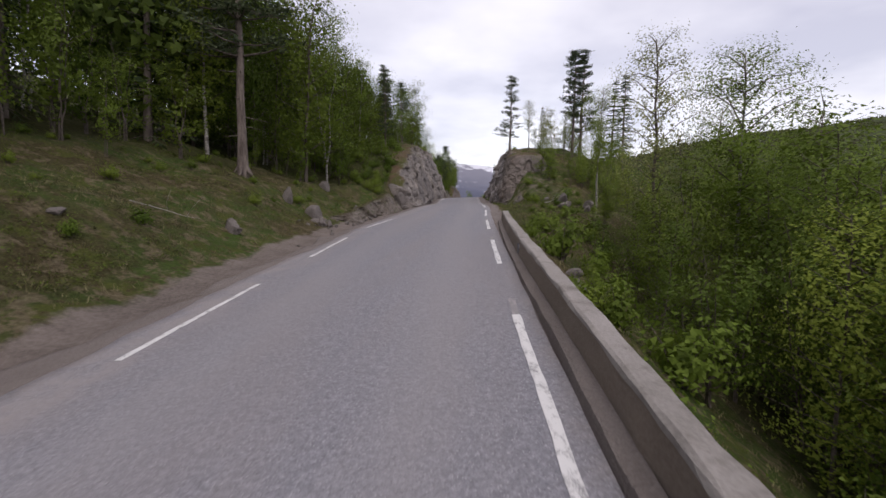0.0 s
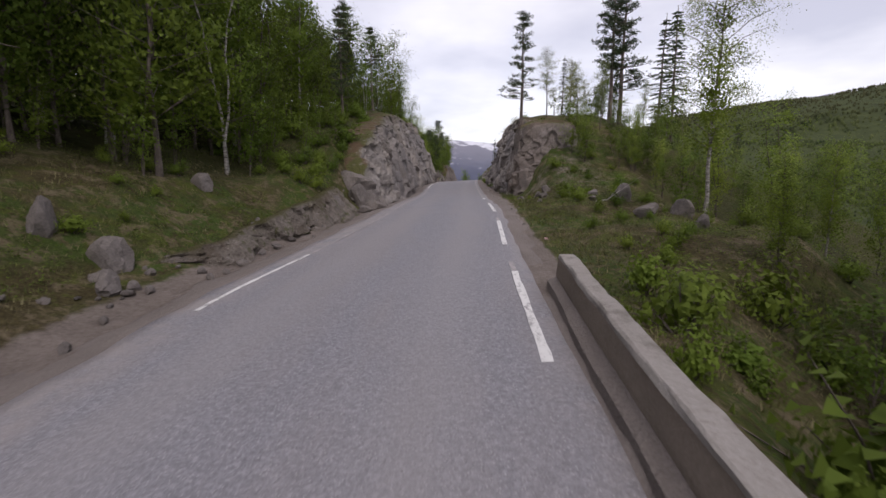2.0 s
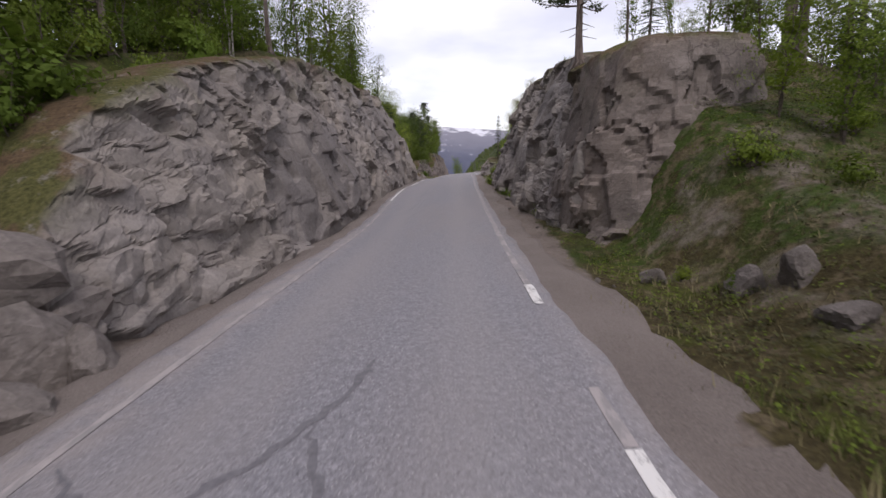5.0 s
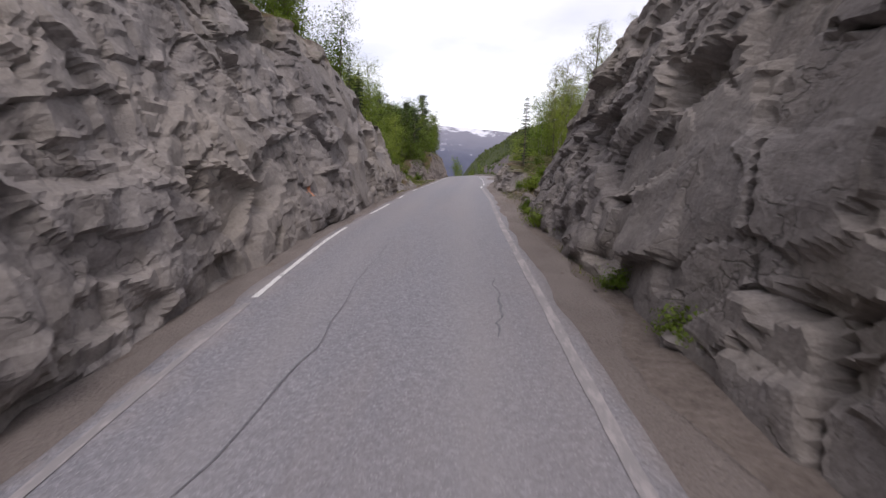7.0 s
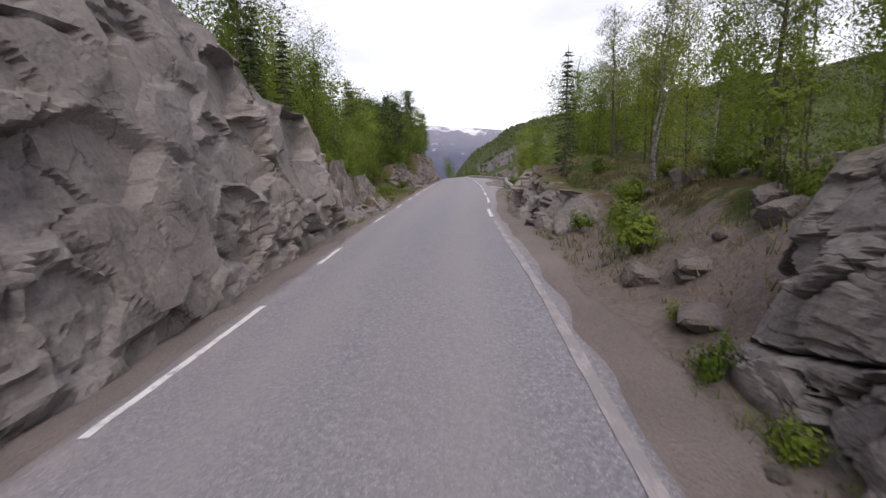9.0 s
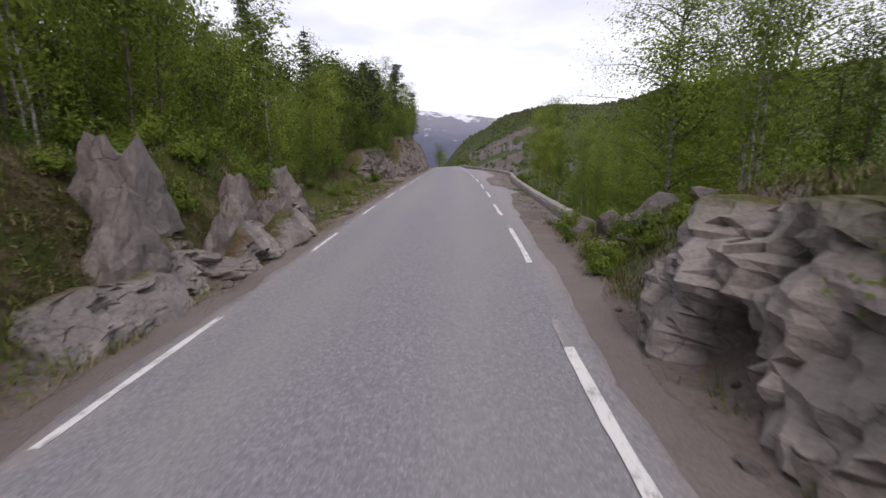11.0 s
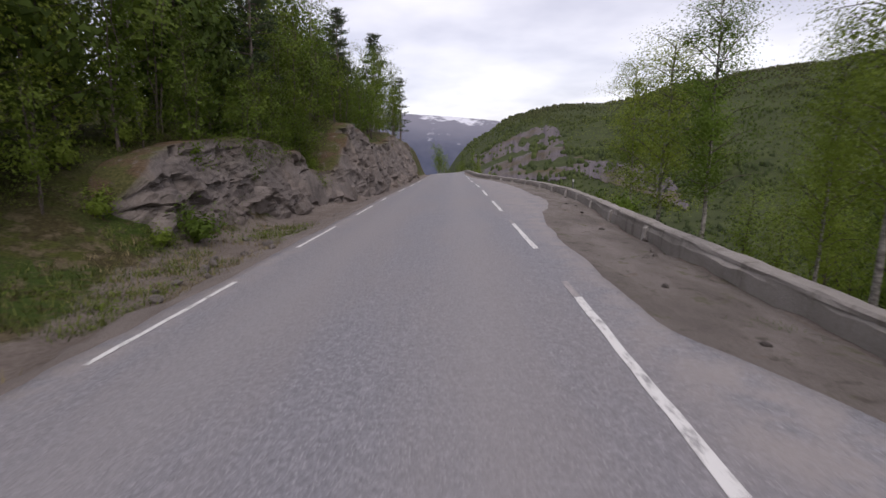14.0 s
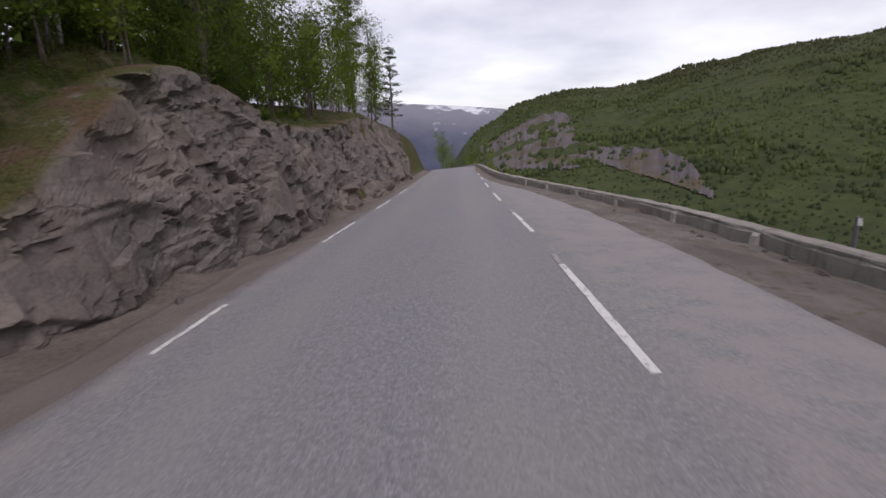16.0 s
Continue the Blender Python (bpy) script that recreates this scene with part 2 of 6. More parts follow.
def ground_z(x, y):
    x, y = np.broadcast_arrays(np.asarray(x, float), np.asarray(y, float))
    zr, el, er = road_z(y), left_edge(y), right_edge(y)
    # uphill side
    u = el - x
    foot = glide(y, [(-30, 0.9), (20, 1.0), (30, 1.0), (34, 1.35), (62, 1.35), (66, 0.9), (70, 1.0), (73, 1.1), (77, 2.0), (79, 0.9), (90, 0.9), (96, 2.7), (104, 2.4), (110, 1.5), (125, 1.3)])
    rise = left_rise(y)
    steep = glide(y, [(-30, 3.2), (24, 3.2), (30, 1.9), (64, 1.9), (70, 1.7), (75, 1.6), (78, 4.0), (90, 4.0), (97, 2.0), (130, 2.0)])
    back = glide(y, [(-30, 0.36), (20, 0.34), (28, 0.24), (36, 0.08), (60, 0.06), (70, 0.08), (78, 0.02), (90, 0.04), (100, 0.08), (130, 0.12)])
    base_l = surface(el, y) - zr
    gl = base_l - 0.05 - 0.12 * ease(0.1, 0.8, u) * (u > 0) + (rise - base_l + 0.1) * ease(foot * 0.75, foot + steep, u) + back * np.clip(u - foot - steep * 0.7, 0, 14) + 0.22 * np.clip(u - foot - steep - 14, 0, 120)
    # valley side
    v = x - er
    riser = right_rise(y)
    base_r = surface(er, y) - zr
    flat_w = glide(y, [(-30, 0.45), (17, 0.45), (20, 0.6), (29, 0.8), (33, 1.7), (50, 1.7), (54, 0.7), (60, 0.8), (68, 0.9), (74, 0.9)])
    beyond = np.clip(x - parapet_x(y), 0, None)
    flat_w = np.where(y > 73, parapet_x(y) - er, flat_w)
    wide = glide(y, [(-30, 1.2), (17, 1.2), (22, 3.0), (30, 2.2), (34, 1.5), (49, 1.4), (55, 2.2), (64, 1.2), (72, 2.0)])
    crest = glide(y, [(-30, 0.3), (16, 0.5), (22, 3.6), (30, 3.2), (36, 4.0), (46, 5.0), (54, 6.5), (64, 3.5), (72, 2.0), (80, 0.4), (300, 0.4)])
    drop = glide(y, [(-30, 0.62), (16, 0.6), (24, 0.42), (50, 0.4), (64, 0.5), (74, 0.75), (95, 0.8), (300, 0.7)])
    w = v - flat_w
    gr = base_r - 0.06 + (riser - base_r + 0.06) * ease(-0.1, wide, w) - drop * np.clip(w - wide * 0.6 - crest, 0, 26) - 0.35 * np.clip(w - wide * 0.6 - crest - 26, 0, 70)
    gr = gr - np.where(y > 73, 0.28 * ease(0.4, 3.0, v) * ease(84, 100, y), 0)
    inside = np.clip(np.minimum(x - el, er - x), 0, 1)
    middle = surface(x, y) - zr - 0.1
    z = np.where(x < el, gl, np.where(x > er, gr, middle)) + zr
    # beyond the bend the ground falls to the valley floor
    z = z - ease(215, 420, y) * np.where(x < 0, 6, 16)
    rough = np.clip(np.maximum(u, v) - 0.5, 0, 1.5) / 1.5
    rough = np.where((y > 73) & (v < flat_w), rough * 0.12, rough)
    z = z + rough * (0.16 * fractal(x * 0.55, y * 0.55, 0, 4, 11) + 0.3 * ease(2, 12, np.maximum(u, v)) * fractal(x * 0.12, y * 0.12, 0, 3, 17))
    z = z + 0.025 * ease(0.0, 0.4, np.maximum(u, v)) * fractal(x * 2.6, y * 2.6, 0, 2, 23)
    # far side of the valley
    r = np.hypot(x - 2, y - 90)
    az = np.degrees(np.arctan2(x - 2, y - 90))
    ridge = glide(az, [(-180, 3), (-90, 6), (-30, 2.0), (-8, -3.0), (0, -2.5), (2.2, 0.4), (4.9, 2.2), (7.2, 3.5), (10, 4.3), (13, 4.8), (19, 4.9), (22.8, 5.8), (28.8, 6.9), (32.4, 7.6), (40, 7.8), (60, 8.2), (90, 8.5), (180, 3)])
    top = 980 * np.tan(np.radians(ridge)) + 3
    hill = -48 + (top + 48) * ease(170, 980, r) ** 0.9 - 0.12 * np.clip(r - 1000, 0, None)
    hill = hill + 12 * ease(250, 500, r) * fractal(x * 0.006, y * 0.006, 0, 4, 31)
    mix_far = ease(70, 200, np.where(x > 0, x + np.clip(y - 240, 0, None), np.clip(y - 240, 0, None)))
    z = np.where(x > -400, z * (1 - mix_far) + np.minimum(hill, np.where(r > 1000, 300, hill)) * mix_far, z)
    return z


# ---- materials ----
class Mat:
    """A node material in the making."""

    def __init__(self, name):
        self.m = bpy.data.materials.new(name)
        self.m.use_nodes = True
        self.n, self.l = self.m.node_tree.nodes, self.m.node_tree.links
        self.bsdf = self.n["Principled BSDF"]
        self.bsdf.inputs["Specular IOR Level"].default_value = 0.25
        self.at = self.n.new("ShaderNodeTexCoord").outputs["Object"]

    def noise(self, scale, detail=4.0, rough=0.55, stretch=(1, 1, 1), seed=0.0):
        mp = self.n.new("ShaderNodeMapping")
        mp.inputs["Scale"].default_value = stretch
        mp.inputs["Location"].default_value = (seed, seed * 1.7, seed * 0.6)
        self.l.new(self.at, mp.inputs["Vector"])
        t = self.n.new("ShaderNodeTexNoise")
        t.inputs["Scale"].default_value, t.inputs["Detail"].default_value, t.inputs["Roughness"].default_value = scale, detail, rough
        self.l.new(mp.outputs[0], t.inputs["Vector"])
        return t.outputs["Fac"]

    def cells(self, scale, feature="F1", stretch=(1, 1, 1)):
        mp = self.n.new("ShaderNodeMapping")
        mp.inputs["Scale"].default_value = stretch
        self.l.new(self.at, mp.inputs["Vector"])
        t = self.n.new("ShaderNodeTexVoronoi")
        t.feature = feature
        t.inputs["Scale"].default_value = scale
        self.l.new(mp.outputs[0], t.inputs["Vector"])
        return t.outputs["Distance"]

    def attr(self, name):
        a = self.n.new("ShaderNodeAttribute")
        a.attribute_name = name
        return a.outputs["Fac"]

    def ramp(self, fac, *stops):
        r = self.n.new("ShaderNodeValToRGB")
        e = r.color_ramp.elements
        while len(e) < len(stops):
            e.new(0.5)
        for k, (p, c) in zip(e, stops):
            k.position, k.color = p, (*c, 1) if len(c) == 3 else c
        self.l.new(fac, r.inputs["Fac"])
        return r.outputs["Color"]

    def step(self, fac, a, b):
        r = self.n.new("ShaderNodeMapRange")
        r.interpolation_type = "SMOOTHSTEP"
        r.inputs["From Min"].default_value, r.inputs["From Max"].default_value = a, b
        self.l.new(fac, r.inputs["Value"])
        return r.outputs["Result"]

    def math(self, op, a, b):
        k = self.n.new("ShaderNodeMath")
        k.operation = op
        for s, v in zip(k.inputs, (a, b)):
            if isinstance(v, (int, float)):
                s.default_value = v
            else:
                self.l.new(v, s)
        return k.outputs[0]

    def mix(self, fac, a, b, blend="MIX"):
        k = self.n.new("ShaderNodeMix")
        k.data_type, k.blend_type = "RGBA", blend
        for s, v in ((k.inputs[0], fac), (k.inputs[6], a), (k.inputs[7], b)):
            if isinstance(v, (int, float)):
                s.default_value = v
            elif isinstance(v, tuple):
                s.default_value = (*v, 1)
            else:
                self.l.new(v, s)
        return k.outputs[2]

    def random(self):
        return self.n.new("ShaderNodeObjectInfo").outputs["Random"]

    def island(self):
        return self.n.new("ShaderNodeNewGeometry").outputs["Random Per Island"]

    def done(self, colour, rough=0.9, bump=None, height=0.02, spec=0.25):
        if isinstance(colour, tuple):
            self.bsdf.inputs["Base Color"].default_value = (*colour, 1)
        else:
            self.l.new(colour, self.bsdf.inputs["Base Color"])
        if isinstance(rough, (int, float)):
            self.bsdf.inputs["Roughness"].default_value = rough
        else:
            self.l.new(rough, self.bsdf.inputs["Roughness"])
        self.bsdf.inputs["Specular IOR Level"].default_value = spec
        if bump is not None:
            b = self.n.new("ShaderNodeBump")
            b.inputs["Distance"].default_value = height
            b.inputs["Strength"].default_value = 1.0
            self.l.new(bump, b.inputs["Height"])
            self.l.new(b.outputs[0], self.bsdf.inputs["Normal"])
        return self.m


def make_asphalt():
    k = Mat("worn_asphalt")
    grain, coarse = k.noise(70, 4, 0.8), k.noise(22, 4, 0.8, seed=4.0)
    stone = k.cells(34)
    patch = k.noise(0.4, 5, 0.65, (1.6, 0.3, 1))
    c = k.ramp(coarse, (0.36, (0.104, 0.102, 0.119)), (0.5, (0.183, 0.18, 0.2)), (0.66, (0.332, 0.325, 0.35)))
    c = k.mix(0.45, c, k.ramp(grain, (0.35, (0.089, 0.088, 0.101)), (0.66, (0.327, 0.32, 0.346))))
    c = k.mix(k.step(stone, 0.22, 0.1), c, (0.44, 0.43, 0.44))
    c = k.mix(k.math("MULTIPLY", k.step(patch, 0.38, 0.68), 0.45), c, (0.235, 0.212, 0.21))
    c = k.mix(k.math("MULTIPLY", k.attr("wheel"), 0.4), c, (0.26, 0.245, 0.25))
    c = k.mix(k.math("MULTIPLY", k.attr("dust"), k.math("MULTIPLY", k.step(k.noise(2.2, 5, 0.65), 0.3, 0.65), 0.7)), c, (0.29, 0.258, 0.247))
    bump = k.math("ADD", coarse, k.math("MULTIPLY", stone, 0.8))
    return k.done(c, 0.8, bump, 0.012, 0.3)


def make_paint():
    k = Mat("worn_road_paint")
    wear = k.noise(7, 6, 0.75, (1.6, 0.7, 1))
    fine = k.noise(90, 3, 0.7)
    c = k.mix(k.step(k.math("ADD", wear, k.math("MULTIPLY", fine, 0.35)), 0.66, 0.84), (0.62, 0.61, 0.6), (0.25, 0.24, 0.245))
    return k.done(c, 0.7, fine, 0.003)


def make_faint_paint():
    k = Mat("faint_road_paint")
    wear = k.noise(5, 6, 0.75, (1.6, 0.5, 1))
    c = k.mix(k.step(wear, 0.4, 0.56), (0.33, 0.3, 0.3), (0.235, 0.222, 0.225))
    return k.done(c, 0.8, k.noise(90, 3, 0.7), 0.003)


def make_crack():
    k = Mat("sealed_crack")
    return k.done(k.ramp(k.noise(20, 4, 0.6), (0.3, (0.1, 0.097, 0.108)), (0.7, (0.17, 0.165, 0.18))), 0.7)


def make_gravel():
    k = Mat("dusty_gravel")
    stones = k.cells(28)
    fine = k.noise(60, 4, 0.7)
    broad = k.noise(0.8, 4, 0.6)
    c = k.ramp(broad, (0.3, (0.13, 0.108, 0.096)), (0.7, (0.228, 0.196, 0.178)))
    c = k.mix(0.45, c, k.ramp(fine, (0.3, (0.1, 0.085, 0.078)), (0.75, (0.33, 0.29, 0.27))))
    return k.done(c, 0.95, k.math("ADD", fine, stones), 0.02, 0.15)


def make_layby():
    k = Mat("layby_dirt")
    fine, stones = k.noise(55, 4, 0.75), k.cells(24)
    broad, mid = k.noise(0.9, 5, 0.65, (1.4, 0.6, 1), 3.0), k.noise(3.2, 6, 0.7, seed=6.0)
    c = k.ramp(broad, (0.35, (0.105, 0.09, 0.08)), (0.5, (0.165, 0.142, 0.128)), (0.66, (0.255, 0.225, 0.21)))
    c = k.mix(0.4, c, k.ramp(fine, (0.3, (0.07, 0.06, 0.053)), (0.72, (0.3, 0.265, 0.245))))
    c = k.mix(k.math("MULTIPLY", k.step(mid, 0.56, 0.66), 0.7), c, (0.075, 0.068, 0.05))
    c = k.mix(k.math("MULTIPLY", k.step(k.noise(1.7, 5, 0.7, seed=11.0), 0.58, 0.66), 0.6), c, (0.1, 0.1, 0.045))
    return k.done(c, 0.95, k.math("ADD", fine, stones), 0.025, 0.15)


def make_ground():
    k = Mat("mountain_verge_ground")
    broad = k.noise(0.3, 4, 0.6)
    mid = k.noise(1.4, 5, 0.65, seed=3.0)
    fine = k.noise(13, 5, 0.8, seed=5.0)
    heather = k.ramp(fine, (0.32, (0.03, 0.024, 0.013)), (0.68, (0.1, 0.083, 0.038)))
    moss = k.ramp(fine, (0.3, (0.043, 0.052, 0.012)), (0.7, (0.1, 0.112, 0.026)))
    green = k.ramp(fine, (0.3, (0.025, 0.045, 0.01)), (0.7, (0.073, 0.106, 0.024)))
    straw = k.ramp(fine, (0.3, (0.085, 0.063, 0.039)), (0.7, (0.21, 0.172, 0.113)))
    c = k.mix(k.step(broad, 0.42, 0.58), heather, green)
    c = k.mix(k.math("MULTIPLY", k.step(mid, 0.5, 0.6), 0.8), c, moss)
    c = k.mix(k.step(k.noise(4.2, 5, 0.75, seed=14.0), 0.5, 0.64), c, heather)
    c = k.mix(k.math("MULTIPLY", k.step(k.noise(2.2, 5, 0.7, seed=9.0), 0.5, 0.62), 0.8), c, straw)
    # needle litter, its dark tone also painting the shade under the trees
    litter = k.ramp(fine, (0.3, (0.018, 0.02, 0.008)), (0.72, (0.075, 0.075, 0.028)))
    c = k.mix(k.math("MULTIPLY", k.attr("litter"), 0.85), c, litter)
    soil = k.mix(0.5, k.ramp(mid, (0.3, (0.11, 0.088, 0.075)), (0.7, (0.24, 0.2, 0.178))), k.ramp(fine, (0.3, (0.08, 0.065, 0.055)), (0.75, (0.33, 0.285, 0.255))))
    bare = k.math("ADD", k.attr("bare"), k.math("MULTIPLY", k.math("SUBTRACT", mid, 0.5), 0.9))
    c = k.mix(k.step(bare, 0.38, 0.62), c, soil)
    forest = k.ramp(k.noise(0.09, 6, 0.75), (0.32, (0.03, 0.039, 0.018)), (0.5, (0.045, 0.056, 0.023)), (0.7, (0.066, 0.079, 0.03)))
    c = k.mix(k.attr("far"), c, forest)
    return k.done(c, 0.95, k.math("ADD", fine, k.math("MULTIPLY", mid, 2.0)), 0.06, 0.1)


def make_rock(name, dark, light, tan, mark=None):
    k = Mat(name)
    mean = tuple(0.5 * (a + b) for a, b in zip(dark, light))
    broad = k.noise(0.45, 4, 0.6)
    mid = k.noise(1.6, 6, 0.66, (1, 1, 1.5), 2.0)
    fine = k.noise(17, 5, 0.7, seed=4.0)
    c = k.ramp(mid, (0.3, tuple(0.6 * a + 0.4 * b for a, b in zip(dark, mean))), (0.5, mean), (0.7, light))
    c = k.mix(k.math("MULTIPLY", k.step(broad, 0.38, 0.66), 0.75), c, tan)
    c = k.mix(0.8, c, k.ramp(k.attr("tone"), (0.15, (0.55, 0.53, 0.54)), (0.5, (0.96, 0.95, 0.94)), (0.85, (1.34, 1.31, 1.27))), "MULTIPLY")
    c = k.mix(0.3, c, k.ramp(fine, (0.3, tuple(v * 0.5 for v in dark)), (0.5, mean), (0.72, tuple(min(1, v * 1.25) for v in light))))
    stain = k.noise(0.9, 6, 0.7, (1, 1.3, 0.28), 6.0)
    c = k.mix(k.math("MULTIPLY", k.step(stain, 0.55, 0.68), 0.6), c, tuple(v * 0.62 for v in dark))
    lichen = k.noise(5.5, 6, 0.78, seed=8.0)
    c = k.mix(k.math("MULTIPLY", k.step(lichen, 0.6, 0.68), 0.3), c, tuple(min(1, v * 1.3) for v in light))
    joint = k.n.new("ShaderNodeTexVoronoi")
    joint.feature = "DISTANCE_TO_EDGE"
    joint.inputs["Scale"].default_value = 1.7
    bent = k.n.new("ShaderNodeVectorMath")
    bent.operation = "MULTIPLY_ADD"
    wild = k.n.new("ShaderNodeTexNoise")
    wild.inputs["Scale"].default_value, wild.inputs["Detail"].default_value = 2.2, 4.0
    k.l.new(k.at, wild.inputs["Vector"])
    k.l.new(wild.outputs["Color"], bent.inputs[0])
    bent.inputs[1].default_value = (0.7, 0.7, 0.5)
    k.l.new(k.at, bent.inputs[2])
    k.l.new(bent.outputs[0], joint.inputs["Vector"])
    line = k.math("MULTIPLY", k.step(joint.outputs["Distance"], 0.022, 0.004), k.step(k.noise(1.1, 3, 0.5, seed=15.0), 0.48, 0.58))
    c = k.mix(k.math("MULTIPLY", line, 0.4), c, tuple(v * 0.35 for v in dark))
    moss = k.math("MULTIPLY", k.attr("moss"), k.step(k.noise(2.6, 6, 0.75, seed=1.0), 0.3, 0.46))
    heath = k.mix(k.step(k.noise(1.3, 4, 0.6, seed=19.0), 0.44, 0.56), k.ramp(fine, (0.3, (0.03, 0.034, 0.012)), (0.7, (0.11, 0.105, 0.04))), k.ramp(fine, (0.3, (0.05, 0.034, 0.022)), (0.7, (0.13, 0.09, 0.055))))
    c = k.mix(moss, c, heath)
    if mark:
        d = k.n.new("ShaderNodeVectorMath")
        d.operation = "DISTANCE"
        d.inputs[1].default_value = (mark[0] * 0.15, mark[1] * 0.8, mark[2])
        thin = k.n.new("ShaderNodeVectorMath")
        thin.operation = "MULTIPLY"
        thin.inputs[1].default_value = (0.15, 0.8, 1)
        k.l.new(k.at, thin.inputs[0])
        k.l.new(thin.outputs[0], d.inputs[0])
        blot = k.math("ADD", d.outputs["Value"], k.math("MULTIPLY", k.noise(9, 4, 0.7), 0.35))
        c = k.mix(k.math("MULTIPLY", k.step(blot, 0.3, 0.25), 0.6), c, (0.75, 0.26, 0.1))
    bump = k.math("ADD", k.math("MULTIPLY", fine, 0.6), k.math("ADD", k.math("MULTIPLY", mid, 1.2), k.math("MULTIPLY", line, -0.25)))
    return k.done(c, 0.93, bump, 0.035, 0.15)


def make_soil():
    k = Mat("stony_soil_bank")
    fine, mid, broad = k.noise(34, 5, 0.75), k.noise(5, 6, 0.7, seed=2.0), k.noise(0.9, 4, 0.6, seed=5.0)
    stones = k.cells(15)
    c = k.ramp(mid, (0.32, (0.085, 0.071, 0.059)), (0.52, (0.175, 0.15, 0.13)), (0.7, (0.27, 0.24, 0.215)))
    c = k.mix(0.35, c, k.ramp(fine, (0.3, (0.06, 0.05, 0.042)), (0.72, (0.29, 0.255, 0.225))))
    c = k.mix(k.math("MULTIPLY", k.step(broad, 0.5, 0.62), 0.55), c, (0.08, 0.06, 0.042))
    c = k.mix(k.math("MULTIPLY", k.step(k.noise(2.4, 5, 0.7, seed=8.0), 0.55, 0.63), 0.75), c, (0.075, 0.082, 0.03))
    c = k.mix(k.math("MULTIPLY", k.step(stones, 0.3, 0.16), k.step(mid, 0.5, 0.6)), c, (0.27, 0.245, 0.225))
    c = k.mix(k.attr("moss"), c, k.ramp(fine, (0.3, (0.035, 0.036, 0.014)), (0.7, (0.115, 0.105, 0.045))))
    return k.done(c, 0.95, k.math("ADD", k.math("MULTIPLY", mid, 2.0), k.math("ADD", fine, stones)), 0.05, 0.12)


def make_concrete():
    k = Mat("weathered_concrete")
    broad, fine = k.noise(1.2, 5, 0.65, (1, 0.5, 2)), k.noise(40, 5, 0.75)
    c = k.ramp(broad, (0.3, (0.2, 0.18, 0.16)), (0.68, (0.33, 0.3, 0.28)))
    c = k.mix(0.4, c, k.ramp(fine, (0.3, (0.14, 0.13, 0.12)), (0.72, (0.42, 0.39, 0.37))))
    stain = k.noise(3.0, 5, 0.7, (1, 1.2, 0.25), 7.0)
    c = k.mix(k.math("MULTIPLY", k.step(stain, 0.5, 0.7), 0.55), c, (0.09, 0.075, 0.06))
    return k.done(c, 0.92, fine, 0.012, 0.2)


def make_plaster():
    k = Mat("pale_worn_concrete")
    broad, fine = k.noise(2.1, 6, 0.7, (1, 0.7, 1.5), 5.0), k.noise(38, 5, 0.78)
    c = k.ramp(broad, (0.34, (0.24, 0.22, 0.2)), (0.62, (0.46, 0.43, 0.4)))
    c = k.mix(0.35, c, k.ramp(fine, (0.3, (0.18, 0.165, 0.15)), (0.7, (0.52, 0.49, 0.46))))
    return k.done(c, 0.92, fine, 0.012, 0.2)


def make_muddy_concrete():
    k = Mat("mud_stained_concrete")
    broad, fine = k.noise(0.9, 5, 0.65, (1, 0.4, 2)), k.noise(35, 5, 0.75)
    c = k.ramp(broad, (0.3, (0.16, 0.125, 0.098)), (0.68, (0.26, 0.212, 0.175)))
    c = k.mix(0.35, c, k.ramp(fine, (0.3, (0.08, 0.065, 0.05)), (0.72, (0.29, 0.25, 0.21))))
    return k.done(c, 0.93, fine, 0.012, 0.2)


def make_bark(name, dark, light, scale, stretch):
    k = Mat(name)
    c = k.ramp(k.noise(scale, 5, 0.7, stretch), (0.36, dark), (0.62, light))
    return k.done(c, 0.92, k.noise(scale * 1.5, 4, 0.7, stretch), 0.02, 0.15)


def make_leaf(name, dark, light, glow=0.25):
    k = Mat(name)
    c = k.ramp(k.island(), (0.0, dark), (1.0, light))
    tint = k.ramp(k.random(), (0.0, (0.68, 0.8, 0.68)), (1.0, (1.12, 1.1, 1.0)))
    c = k.mix(1.0, c, tint, "MULTIPLY")
    m = k.done(c, 0.7, None, 0, 0.2)
    t = k.n.new("ShaderNodeBsdfTranslucent")
    k.l.new(c, t.inputs["Color"])
    s = k.n.new("ShaderNodeMixShader")
    s.inputs[0].default_value = glow
    k.l.new(k.bsdf.outputs[0], s.inputs[1])
    k.l.new(t.outputs[0], s.inputs[2])
    k.l.new(s.outputs[0], k.n["Material Output"].inputs["Surface"])
    return m


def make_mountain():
    k = Mat("hazy_mountain_side")
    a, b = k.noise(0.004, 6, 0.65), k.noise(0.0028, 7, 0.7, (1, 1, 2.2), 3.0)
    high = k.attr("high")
    # bluish tones put distance haze into the base colour
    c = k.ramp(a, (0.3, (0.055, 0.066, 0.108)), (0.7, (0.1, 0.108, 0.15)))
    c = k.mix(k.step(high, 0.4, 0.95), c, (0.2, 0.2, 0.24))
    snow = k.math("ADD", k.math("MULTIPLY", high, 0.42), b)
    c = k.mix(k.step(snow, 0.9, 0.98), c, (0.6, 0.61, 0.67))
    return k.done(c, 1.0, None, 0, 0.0)


